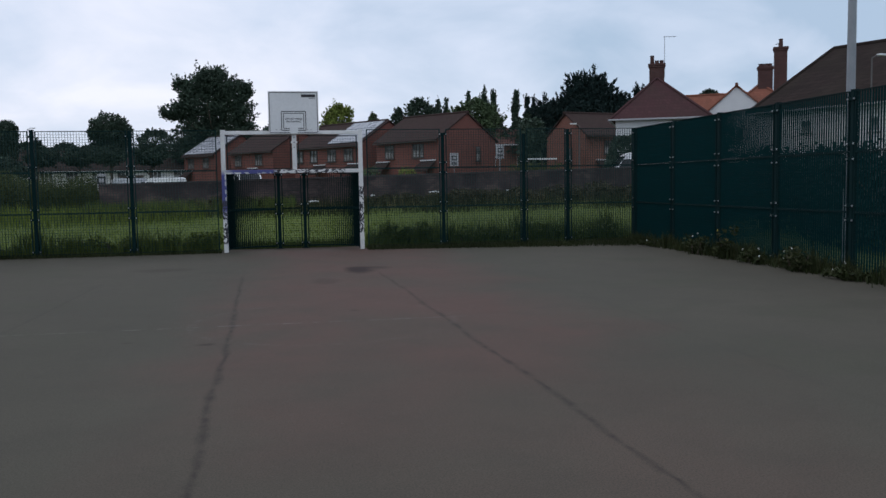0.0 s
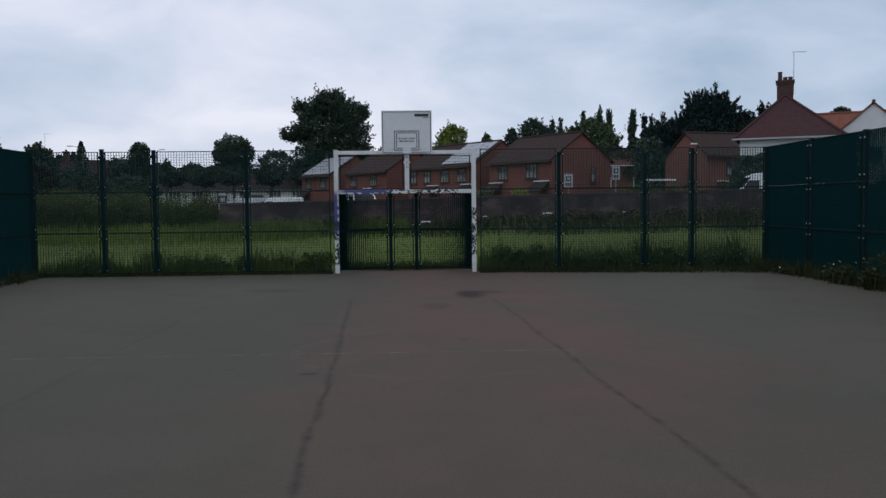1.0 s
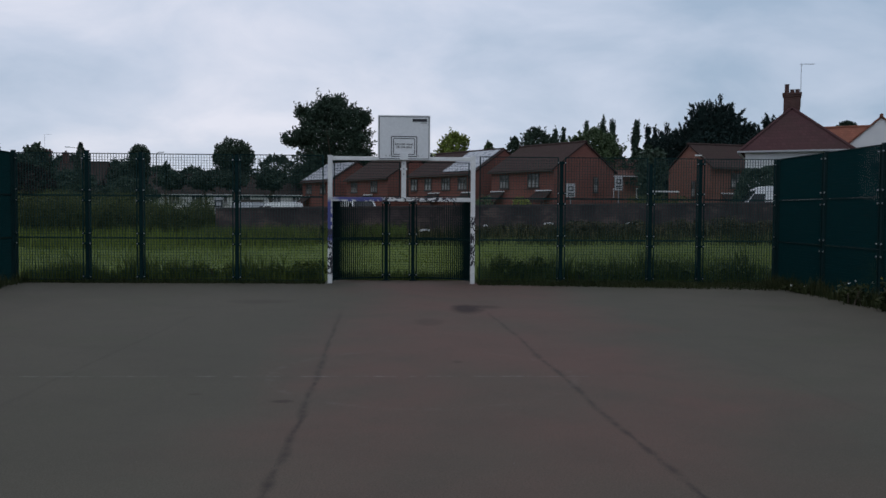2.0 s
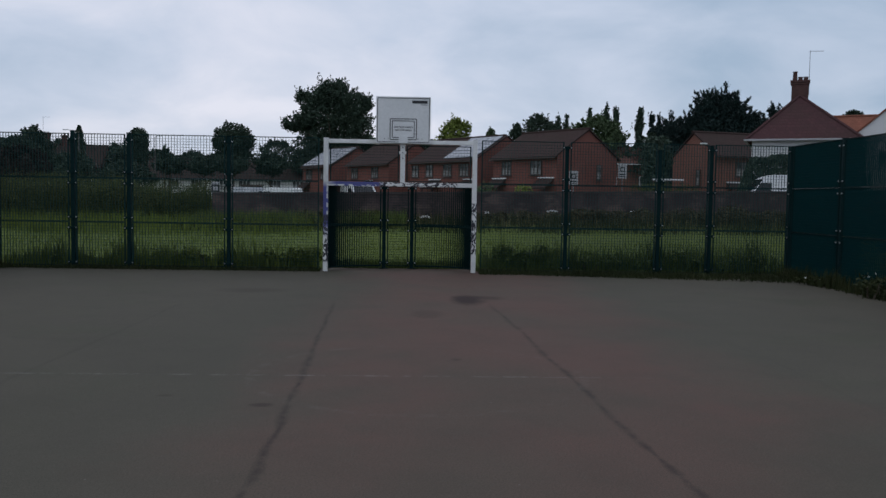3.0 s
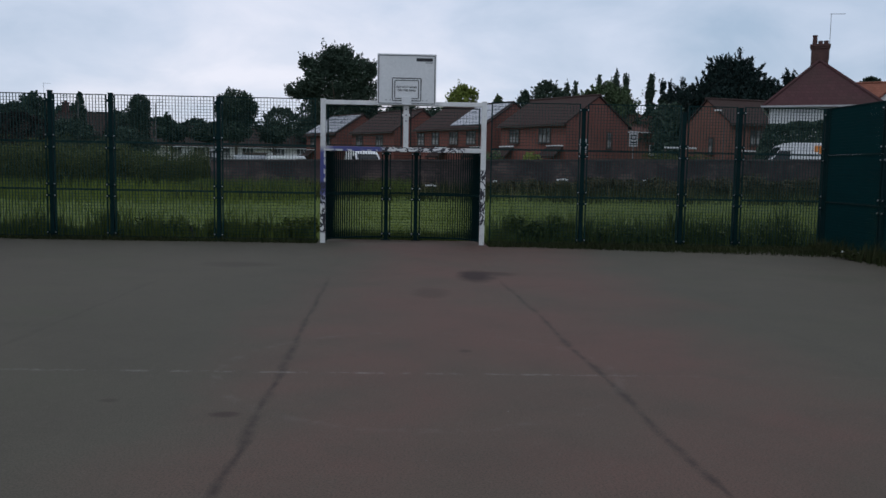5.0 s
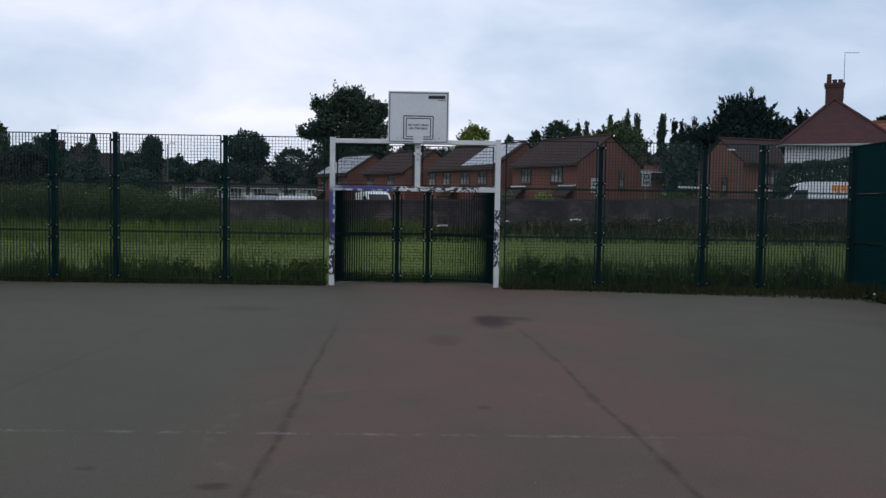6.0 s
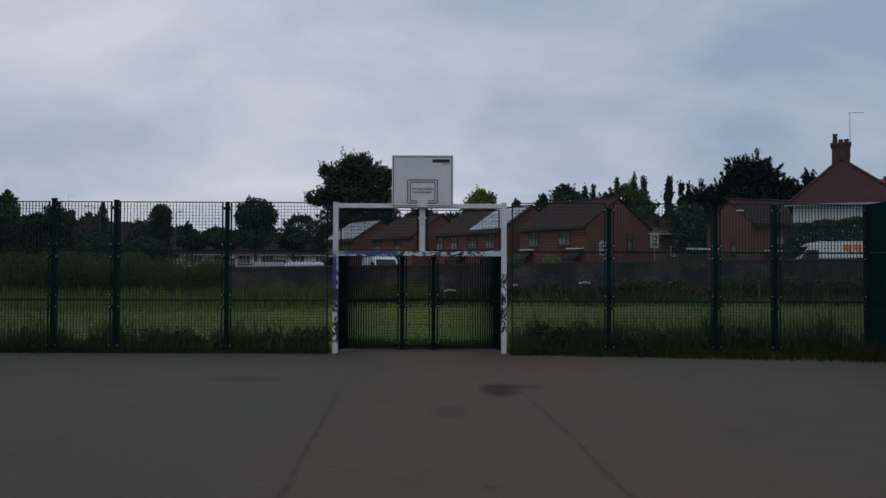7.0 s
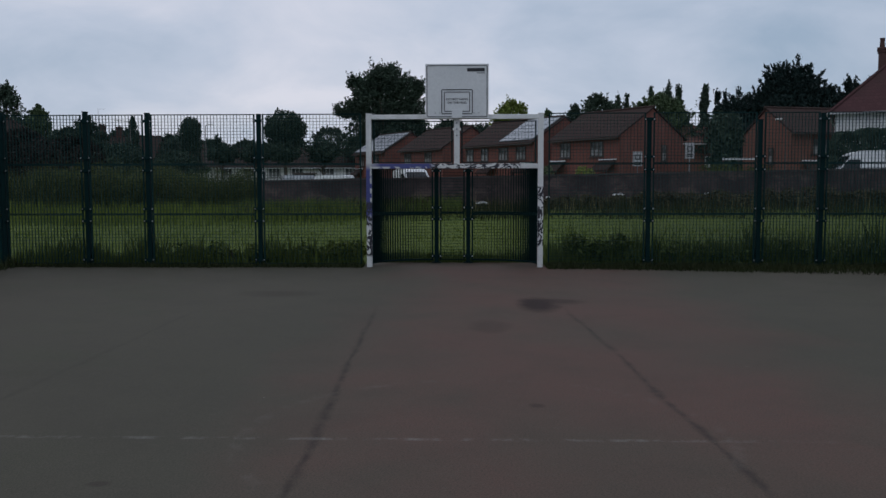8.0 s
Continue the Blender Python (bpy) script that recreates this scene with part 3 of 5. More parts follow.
# ---- the goal with its backboard ----
def build_goal():
    g = thing("goal_frame", "chipped white steel goal frame with scrawled paint", "goal")
    for x, mat_ in ((-1.68, PAINT_BLUE), (1.68, PAINT_TAG)):
        bm = bmesh.new()
        box(bm, x, 0, 1.5, 0.105, 0.105, 3.0, 0.008)
        box(bm, x, 0, 3.004, 0.115, 0.115, 0.012, 0.003)
        part("goal_post", bm, mat_, g, "white post with blue paint and black scrawl" if x < 0 else "white post with black scrawl")
    bm = bmesh.new()
    box(bm, 0, 0, 2.94, 3.255, 0.1, 0.09, 0.008)
    part("top_bar", bm, PAINT, g)
    bm = bmesh.new()
    box(bm, 0, 0, 1.985, 3.255, 0.1, 0.095, 0.008)
    part("crossbar", bm, PAINT_BAR, g, "scuffed white bar with blue paint")
    bm = bmesh.new()
    box(bm, 0.045, 0.0, 2.464, 0.11, 0.09, 0.862, 0.006)
    box(bm, 0.045, -0.052, 2.70, 0.16, 0.012, 0.05, 0.002)
    part("support_post", bm, PAINT, g)
    for z in (2.58, 2.70, 2.82):
        bm = bmesh.new()
        rod(bm, (0.045, -0.045, z), (0.045, -0.066, z), 0.018, 0.015, 6)
        part("bolt", bm, GREY_INK, g, "dark bolt")
    for a, b in ((-1.6, -0.04), (0.13, 1.6)):
        fm, gm = panel_meshes(b - a, 0.82, STEEL_FRAME, STEEL_PALE)
        p = part("mesh_panel", fm, STEEL_DARK, g, "dark green mesh panel", at=pose((a + b) / 2, 0.075, 2.05))
        part("grating", gm, STEEL_DARK, p)
    return g


build_goal()


def build_backboard():
    cx, z0, w, h, y = 0.05, 2.905, 1.22, 1.04, -0.115
    b = thing("backboard", "white basketball backboard with black lines, no ring", "backboard", pose(cx, y, z0))
    bm = bmesh.new()
    box(bm, 0, 0, h / 2, w, 0.028, h, 0.006)
    part("panel", bm, BOARD, b)
    f = -0.017

    def ring(name, x0, z0_, x1, z1, t, mat_, label):
        bm = bmesh.new()
        for rx, rz, sx, sz in (((x0 + x1) / 2, z0_, x1 - x0, t), ((x0 + x1) / 2, z1, x1 - x0, t), (x0, (z0_ + z1) / 2, t, z1 - z0_ - t), (x1, (z0_ + z1) / 2, t, z1 - z0_ - t)):
            box(bm, rx, f, rz, sx, 0.004, sz)
        part(name, bm, mat_, b, label)

    ring("border_line", -w / 2 + 0.03, 0.03, w / 2 - 0.03, h - 0.035, 0.014, INK, "thin dark border line")
    ring("target_line", -0.295, 0.085, 0.295, 0.545, 0.018, INK, "black target rectangle")
    ring("target_line", -0.245, 0.13, 0.245, 0.50, 0.015, INK, "thin inner rectangle")
    bm = bmesh.new()
    box(bm, 0, -0.024, 0.085, 0.20, 0.02, 0.17, 0.004)
    part("ring_plate", bm, BOARD, b, "white bracket plate where the ring was")
    for x in (-0.42, -0.33, 0.33, 0.42):
        bm = bmesh.new()
        rod(bm, (x, -0.012, 0.10), (x, -0.026, 0.10), 0.012, 0.010, 8)
        part("bolt", bm, GREY_INK, b, "dark bolt head")
    bm = bmesh.new()
    box(bm, 0.365, f, h - 0.115, 0.34, 0.004, 0.066)
    part("maker_mark", bm, INK, b, "dark printed bar")
    bm = bmesh.new()
    box(bm, 0.46, f, h - 0.175, 0.15, 0.004, 0.016)
    part("maker_mark", bm, GREY_INK, b, "small grey printed bar")
    for text, z in (("DO NOT HANG", 0.345), ("ON THE RING", 0.278)):
        cu = bpy.data.curves.new("notice", "FONT")
        cu.body, cu.size, cu.align_x, cu.extrude, cu.offset = text, 0.058, "CENTER", 0.001, 0.0012
        tmp = new("notice", cu)
        dg = bpy.context.evaluated_depsgraph_get()
        me = bpy.data.meshes.new_from_object(tmp.evaluated_get(dg))
        bpy.data.objects.remove(tmp)
        me.materials.clear()
        part("notice", me, INK, b, "black printed notice", at=pose(0, -0.0165, z, 90, 0, 0))
    bm = bmesh.new()
    box(bm, 0, 0.038, 0.06, 0.5, 0.05, 0.06, 0.004)
    part("bracket", bm, PAINT, b)


build_backboard()


# ---- foliage ----
def leaf_mesh(name, points, size, aspect=1.6, seed=1, droop=0.0, skyward=0.9):
    """Bent leaf clumps, two quads each, at the points."""
    r = np.random.RandomState(seed)
    n = len(points)
    p = np.asarray(points, float)
    a = r.normal(size=(n, 3))
    if skyward:
        # leaves lie across the light, so that their faces look up and outwards
        face = r.normal(size=(n, 3)) + skyward * np.array([0.0, -0.35, 1.0])
        face /= np.linalg.norm(face, axis=1)[:, None]
        a -= face * (a * face).sum(1)[:, None]
    else:
        a[:, 2] -= droop
    a /= np.linalg.norm(a, axis=1)[:, None]
    b = np.cross(a, face if skyward else r.normal(size=(n, 3)))
    b /= np.linalg.norm(b, axis=1)[:, None] + 1e-9
    c = np.cross(a, b)
    s = size * r.uniform(0.55, 1.35, (n, 1))
    L, W = a * s * aspect * 0.5, b * s * 0.5
    k = c * s * 0.18
    verts = np.stack([p - L, p + W * 0.9 + k, p - W * 0.9 + k, p + L], 1).reshape(-1, 3)
    i = 4 * np.arange(n)[:, None]
    faces = np.concatenate([i + [0, 1, 2], i + [1, 3, 2]], 0)
    me = bpy.data.meshes.new(name)
    me.from_pydata(verts.tolist(), [], faces.tolist())
    return me


def in_blobs(blobs, n, seed, shell=0.75):
    """Points spread through ellipsoids (centre, radii), mostly near their skins."""
    r = np.random.RandomState(seed)
    blobs = np.asarray(blobs, float)
    wt = (blobs[:, 3] * blobs[:, 4] + blobs[:, 4] * blobs[:, 5] + blobs[:, 3] * blobs[:, 5])
    pick = r.choice(len(blobs), n, p=wt / wt.sum())
    d = r.normal(size=(n, 3))
    d /= np.linalg.norm(d, axis=1)[:, None]
    rad = np.where(r.rand(n) < shell, r.uniform(0.75, 1.1, n), r.uniform(0.2, 0.8, n))
    return blobs[pick, :3] + d * rad[:, None] * blobs[pick, 3:]


def fitted(p, w, d, z0, z1):
    """Points stretched to a crown's width, depth and height."""
    lo, hi = np.percentile(p, 0.4, axis=0), np.percentile(p, 99.6, axis=0)
    out = (p - (lo + hi) / 2) / (hi - lo) * (w, d, z1 - z0)
    out[:, 2] += (z0 + z1) / 2
    return out


def trunk_bm(h, r, limbs, seed, spread):
    rr = random.Random(seed)
    bm = bmesh.new()
    rod(bm, (0, 0, -0.3), (0.03 * h * rr.uniform(-1, 1), 0, h * 0.55), r, r * 0.65, 10)
    rod(bm, (0, 0, h * 0.53), (0.05 * h * rr.uniform(-1, 1), 0.02 * h, h * 0.92), r * 0.62, r * 0.15, 8)
    for i in range(limbs):
        z = h * rr.uniform(0.3, 0.7)
        a = rr.uniform(0, 6.28)
        rod(bm, (0, 0, z), (spread * math.cos(a), spread * math.sin(a), z + h * rr.uniform(0.12, 0.3)), r * 0.4, r * 0.08, 6)
    return bm


def crown_points(n, w, z0, z1, seed, sharp=0.62, low=0.35, grain=0.9, open_=0.5):
    """Points through a crown with an uneven, feathery edge and gaps; low: where it is widest."""
    rr = random.Random(seed)
    out = []
    off = Vector((seed * 3.7, seed * 1.3, 0))
    while len(out) < n:
        u = rr.random()
        a = rr.uniform(0, 6.283)
        v = u / low * 0.5 if u < low else 0.5 + (u - low) / (1 - low) * 0.5
        prof = max(0.02, math.sin(math.pi * v)) ** sharp
        rim = prof * (1 + 0.42 * noise.noise(Vector((math.cos(a) * 1.5, math.sin(a) * 1.5, u * 4)) + off) + 0.2 * noise.noise(Vector((math.cos(a) * 4, math.sin(a) * 4, u * 11)) + off))
        q = rr.random() ** 0.42
        p = Vector((math.cos(a) * q * rim * w / 2, math.sin(a) * q * rim * w / 2, z0 + (z1 - z0) * u))
        if noise.noise(p * grain + off) < -0.28 + open_ * max(0.0, q - 0.55):
            continue
        out.append(p)
    return np.array(out)


def sprays(core, shoots, length, per, seed, lift=0.45, pick=0.55, thin=0.24):
    """Leafy shoots that stand out from the rim of a crown and thin towards their tips."""
    r = np.random.RandomState(seed)
    mid_, span = core.mean(0), core.max(0) - core.min(0)
    rel = (core - mid_) / span
    far = np.linalg.norm(rel, axis=1)
    rim = np.flatnonzero(far > np.quantile(far, pick))
    at = core[r.choice(rim, shoots)]
    d = (at - mid_) / span
    d /= np.linalg.norm(d, axis=1)[:, None] + 1e-9
    d += r.normal(scale=0.38, size=d.shape)
    d[:, 2] += lift
    d /= np.linalg.norm(d, axis=1)[:, None]
    ln = length * r.uniform(0.35, 1.25, shoots) * np.where(r.rand(shoots) < 0.12, 1.6, 1.0)
    q = r.rand(shoots, per) ** 0.85
    p = at[:, None] + d[:, None] * (ln[:, None] * q)[..., None]
    p += r.normal(size=p.shape) * (thin * ln[:, None] * (1.05 - q))[..., None]
    return p.reshape(-1, 3)


def broad_tree(at, h, w, base, mat_, label, seed, n=5000, leaf=0.45, low=0.42, name="tree", sharp=0.62, rough_=1.0, clipped=False, open_=0.35, lobes=()):
    """A round-headed tree; base: the height where the crown starts; rough_: how far its shoots stand out."""
    x, y = at
    t = thing(name, label, "tree", pose(x, y, gz(x, y)))
    part("trunk", trunk_bm(h, 0.022 * h, 7, seed, w * 0.32), BARK, t)
    core = fitted(crown_points(int(n * 0.62), w, base, h, seed, sharp, low, 6.0 / w, open_), w * (1 - 0.1 * rough_), w * 0.9, base, h - 0.045 * rough_ * w)
    if clipped:
        mid_ = (base + h) / 2
        core = in_blobs([(0, 0, mid_, w * 0.46, w * 0.46, (h - base) * 0.48), (0, 0, mid_ - 0.12 * h, w * 0.44, w * 0.44, (h - base) * 0.36), (0.06 * w, 0, mid_ + 0.05 * h, w * 0.38, w * 0.4, (h - base) * 0.4)], int(n * 0.8), seed, 0.6)
    if lobes:
        core = in_blobs([(lx, 0.5 * math.sin(7.0 * lx), lz, lr, min(2.6, lr), lh) for lx, lz, lr, lh in lobes], int(n * 0.8), seed, 0.5)
    shoots = int(n * 0.45 / 13)
    pts = [core, sprays(core, shoots, 0.115 * w * rough_, 13, seed + 5)]
    part("crown", leaf_mesh("crown", np.concatenate(pts), leaf, 1.7, seed), mat_, t)
    return t


def column_tree(at, h, w, mat_, label, seed, n=2600, leaf=0.3):
    x, y = at
    t = thing("tree", label, "tree", pose(x, y, gz(x, y)))
    part("trunk", trunk_bm(h, 0.014 * h, 3, seed, w * 0.2), BARK, t)
    core = fitted(crown_points(n, w, h * 0.1, h, seed, 0.75, 0.4, 1.2, 0.35), w * 0.82, w * 0.82, h * 0.08, h * 0.97)
    pts = np.concatenate([core, sprays(core, int(n * 0.05), 0.45 * w, 9, seed, 1.5, 0.3, 0.16)])
    part("crown", leaf_mesh("crown", pts, leaf * 0.85, 2.1, seed, -0.9, 0.0), mat_, t)
    return t


def conifer_tree(at, leaders, spread, label, seed, n=9000, leaf=0.14, depth=2.2):
    """A dense clump of dark evergreens under cones about its leaders (offset, height), with upturned branch ends at its rim."""
    x, y = at
    r = np.random.RandomState(seed)
    lead = np.array(leaders, float)
    top, x0, x1 = lead[:, 1].max(), lead[:, 0].min() - spread, lead[:, 0].max() + spread
    t = thing("conifer", label, "tree", pose(x, y, gz(x, y)))
    part("trunk", trunk_bm(top * 0.85, 0.025 * top, 4, seed, spread * 0.5), BARK, t)
    oy = r.uniform(-0.5, 0.5, len(lead)) * depth

    def roof(px, py):
        d = np.hypot(px[:, None] - lead[None, :, 0], 0.8 * (py[:, None] - oy[None]))
        h = lead[None, :, 1] - 0.75 - np.where(d < 0.55, 2.3 * d, 1.265 + 1.25 * (d - 0.55))
        return np.where(d < spread * 1.3, h, -1.0).max(1)

    px, py = r.uniform(x0, x1, n * 2), r.uniform(-depth - 0.8, depth + 0.8, n * 2)
    h = roof(px, py) + 0.25 * np.sin(px * 5.1 + py * 3.3) * np.sin(px * 2.3 - py * 4.7)
    ok = h > 0.6
    px, py, h = px[ok][:n], py[ok][:n], h[ok][:n]
    pz = 0.4 + (h - 0.4) * r.rand(len(px)) ** 0.45
    core = np.stack([px, py, pz], 1)
    # branch ends: short upturned plumes along the surface
    m, per = max(80, n // 70), 46
    bx, by = r.uniform(x0, x1, m * 3), r.uniform(-depth, depth, m * 3)
    bh = roof(bx, by)
    ok = bh > top * 0.35
    bx, by, bh = bx[ok][:m], by[ok][:m], bh[ok][:m]
    bh = bh - np.where(r.rand(len(bx)) < 0.5, 0.15, r.rand(len(bx)) * 0.45 * bh)
    own = lead[np.abs(bx[:, None] - lead[None, :, 0]).argmin(1), 0]
    d = np.stack([np.sign(bx - own) * r.uniform(0.15, 1.0, len(bx)), r.normal(scale=0.3, size=len(bx)), r.uniform(0.5, 1.1, len(bx))], 1)
    d /= np.linalg.norm(d, axis=1)[:, None]
    ln = r.uniform(0.6, 1.8, len(bx))
    q = r.rand(len(bx), per) ** 0.8
    tips = np.stack([lead[:, 0][:, None] + r.normal(size=(len(lead), 60)) * 0.11, oy[:, None] + r.normal(size=(len(lead), 60)) * 0.11, lead[:, 1][:, None] - 1.1 * r.rand(len(lead), 60) ** 0.7], -1).reshape(-1, 3)
    pl = np.stack([bx, by, bh - 0.25], 1)[:, None] + d[:, None] * (ln[:, None] * q)[..., None]
    pl += r.normal(size=pl.shape) * (0.12 * (1.05 - q))[..., None]
    part("crown", leaf_mesh("crown", np.concatenate([core, tips, pl.reshape(-1, 3)]), leaf, 3.0, seed, -1.0, 0.0), LEAF_PINE, t)
    return t


def shrub(at, w, d, h, mat_, label, seed, n=2500, leaf=0.16, name="bush", z0=None, lumps=12, kind=""):
    x, y = at
    rr = random.Random(seed)
    t = thing(name, label, "bush", pose(x, y, gz(x, y) if z0 is None else z0), kind=kind)
    for i in range(7 if h > 1 else 3):
        a = rr.uniform(0, 6.28)
        bm = bmesh.new()
        rod(bm, (rr.uniform(-0.2, 0.2) * w, rr.uniform(-0.2, 0.2) * d, -0.1), (0.33 * w * math.cos(a), 0.33 * d * math.sin(a), h * rr.uniform(0.5, 0.8)), 0.02 + 0.012 * h, 0.008, 5)
        part("stem", bm, BARK, t)
    blobs = []
    for i in range(lumps):
        bx, by = rr.uniform(-0.4, 0.4) * w, rr.uniform(-0.38, 0.38) * d
        s = rr.uniform(0.28, 0.42) * min(h, d, w)
        blobs.append((bx, by, max(s * 0.7, h * rr.uniform(0.3, 0.98) - s * 0.8), s * 1.25, s * 1.1, s))
    part("crown", leaf_mesh("crown", fitted(in_blobs(blobs, n, seed, 0.85), w, d, 0.02, h), leaf, 1.6, seed), mat_, t)
    return t


def blades(name, pts, hmin, hmax, width, mat_, label, seed, lean=0.35, kind="stuff", category="grass", tuft=0.0):
    """Upright tapering blades, one bent strip each."""
    r = np.random.RandomState(seed)
    p = np.asarray(pts, float)
    n = len(p)
    h = r.uniform(hmin, hmax, n) * r.uniform(0.7, 1.1, n)
    if tuft:
        h *= np.array([max(0.25, 1.0 + tuft * (1.5 * noise.noise(Vector((q[0] * 0.9, q[1] * 1.4, seed))) + 0.9 * noise.noise(Vector((q[0] * 3.1, q[1] * 3.1, seed))))) for q in p])
    a = r.uniform(0, 6.28, n)
    side_ = np.stack([np.cos(a), np.sin(a), 0 * a], 1) * (width * r.uniform(0.6, 1.3, n))[:, None] * 0.5
    b = r.uniform(0, 6.28, n)
    tip = np.stack([np.cos(b), np.sin(b), 0 * b], 1) * (lean * h * r.rand(n))[:, None]
    up_ = np.stack([0 * h, 0 * h, h], 1)
    verts = np.stack([p - side_, p + side_, p + 0.55 * up_ + 0.35 * tip + 0.7 * side_, p + 0.55 * up_ + 0.35 * tip - 0.7 * side_, p + up_ + tip], 1).reshape(-1, 3)
    i = 5 * np.arange(n)
    faces = np.stack([i, i + 1, i + 2, i + 3], 1).tolist() + np.stack([i + 3, i + 2, i + 4], 1).tolist()
    me = bpy.data.meshes.new(name)
    me.from_pydata(verts.tolist(), [], faces)
    return solid(name, me, mat_, label, category, kind)


def scatter(n, x0, x1, y0, y1, seed, clump=0.0, scale=0.6):
    r = np.random.RandomState(seed)
    out = []
    while len(out) < n:
        x, y = r.uniform(x0, x1), r.uniform(y0, y1)
        if clump and noise.noise(Vector((x * scale, y * scale, seed))) * 0.5 + 0.5 < clump * r.rand():
            continue
        out.append((x, y, gz(x, y) - 0.02))
    return out


# ---- houses ----
def lattice(bm, xs, zs, filled, y0, y1):
    """One connected frame: the filled cells of a grid, as thick as y0 to y1."""
    v = {(i, j, k): bm.verts.new((x, y, z)) for i, x in enumerate(xs) for j, z in enumerate(zs) for k, y in enumerate((y0, y1))}
    nx, nz = len(xs) - 1, len(zs) - 1
    on = {(i, j) for i in range(nx) for j in range(nz) if filled(i, j)}
    for i, j in on:
        for k in (0, 1):
            bm.faces.new((v[i, j, k], v[i + 1, j, k], v[i + 1, j + 1, k], v[i, j + 1, k]))
        for di, dj, a, b in ((-1, 0, (i, j), (i, j + 1)), (1, 0, (i + 1, j), (i + 1, j + 1)), (0, -1, (i, j), (i + 1, j)), (0, 1, (i, j + 1), (i + 1, j + 1))):
            if (i + di, j + dj) not in on:
                bm.faces.new((v[(*a, 0)], v[(*b, 0)], v[(*b, 1)], v[(*a, 1)]))
    bmesh.ops.delete(bm, geom=[q for q in bm.verts if not q.link_faces], context="VERTS")


def window_part(parent, at, w, h, lights=2, frame_mat=PVC, sill=True):
    """A framed window on a wall; local x along the wall, -y outwards."""
    t = 0.055
    xs = sorted({-w / 2, w / 2} | {round(-w / 2 + (w - t) * k / lights + o, 4) for k in range(lights + 1) for o in (0, t)})
    zs = [-h / 2, -h / 2 + t, h / 2 - t, h / 2]
    bm = bmesh.new()
    lattice(bm, xs, zs, lambda a, b: b != 1 or a % 2 == 0, -0.08, 0.02)
    f = part("window", bm, frame_mat, parent, at=at)
    bm = bmesh.new()
    box(bm, 0, -0.005, 0, w - t, 0.02, h - t)
    part("pane", bm, GLASS, f)
    if sill:
        bm = bmesh.new()
        box(bm, 0, -0.06, -h / 2 - 0.04, w + 0.16, 0.18, 0.07, 0.01)
        part("sill", bm, COPING, f)
    return f


def face_pose(face, L, W, u, z):
    """Where a window sits: f front, b back, g the gable at +x, h the gable at -x."""
    return {"f": pose(u, -W / 2, z), "b": pose(-u, W / 2, z, 0, 0, 180), "g": pose(L / 2, u, z, 0, 0, 90), "h": pose(-L / 2, -u, z, 0, 0, -90)}[face]


def prism(bm, L, W, z0, eave, apex):
    v = [[bm.verts.new((sx * L / 2, y, z)) for y, z in ((-W / 2, z0), (W / 2, z0), (W / 2, eave), (0, apex), (-W / 2, eave))] for sx in (-1, 1)]
    bm.faces.new(v[0]), bm.faces.new(v[1][::-1])
    for i in range(5):
        bm.faces.new((v[0][i], v[1][i], v[1][(i + 1) % 5], v[0][(i + 1) % 5]))


def slab(bm, pts, t):
    """A sloping sheet of thickness t from its upper corners."""
    top = [bm.verts.new(p) for p in pts]
    low = [bm.verts.new((p[0], p[1], p[2] - t)) for p in pts]
    bm.faces.new(top), bm.faces.new(low[::-1])
    n = len(pts)
    for i in range(n):
        bm.faces.new((top[i], low[i], low[(i + 1) % n], top[(i + 1) % n]))


def chimney_part(parent, x, y, z0, z1, w, d, pots, mat_=STACK_BRICK, tall_pot=False):
    bm = bmesh.new()
    box(bm, x, y, (z0 + z1) / 2, w, d, z1 - z0)
    box(bm, x, y, z1 - 0.22, w + 0.1, d + 0.1, 0.1)
    box(bm, x, y, z1 - 0.08, w + 0.16, d + 0.16, 0.14)
    c = part("chimney", bm, mat_, parent)
    for i in range(pots):
        px, py = (x + (i - (pots - 1) / 2) * w / pots * 0.95, y) if w >= d else (x, y + (i - (pots - 1) / 2) * d / pots * 0.95)
        hh = 0.56 if tall_pot and i == 0 else 0.22
        bm = bmesh.new()
        rod(bm, (px, py, z1 - 0.02), (px, py, z1 + hh), 0.15, 0.125, 10)
        rod(bm, (px, py, z1 + hh - 0.05), (px, py, z1 + hh), 0.15, 0.15, 10)
        part("chimney_pot", bm, STACK_BRICK, c)
    return c


def aerial_part(parent, x, y, z0, z1, turn=0.0):
    bm = bmesh.new()
    rod(bm, (x, y, z0), (x, y, z1), 0.022, 0.018, 6)
    c, s = math.cos(turn), math.sin(turn)
    rod(bm, (x - 0.1 * c, y - 0.1 * s, z1 - 0.05), (x + 0.85 * c, y + 0.85 * s, z1 - 0.02), 0.012, 0.012, 5)
    for i in range(6):
        q = 0.1 + 0.13 * i
        rod(bm, (x + q * c - 0.16 * s, y + q * s + 0.16 * c, z1 - 0.04), (x + q * c + 0.16 * s, y + q * s - 0.16 * c, z1 - 0.04), 0.008, 0.008, 4)
    part("aerial", bm, GALV, parent, "thin metal television aerial")


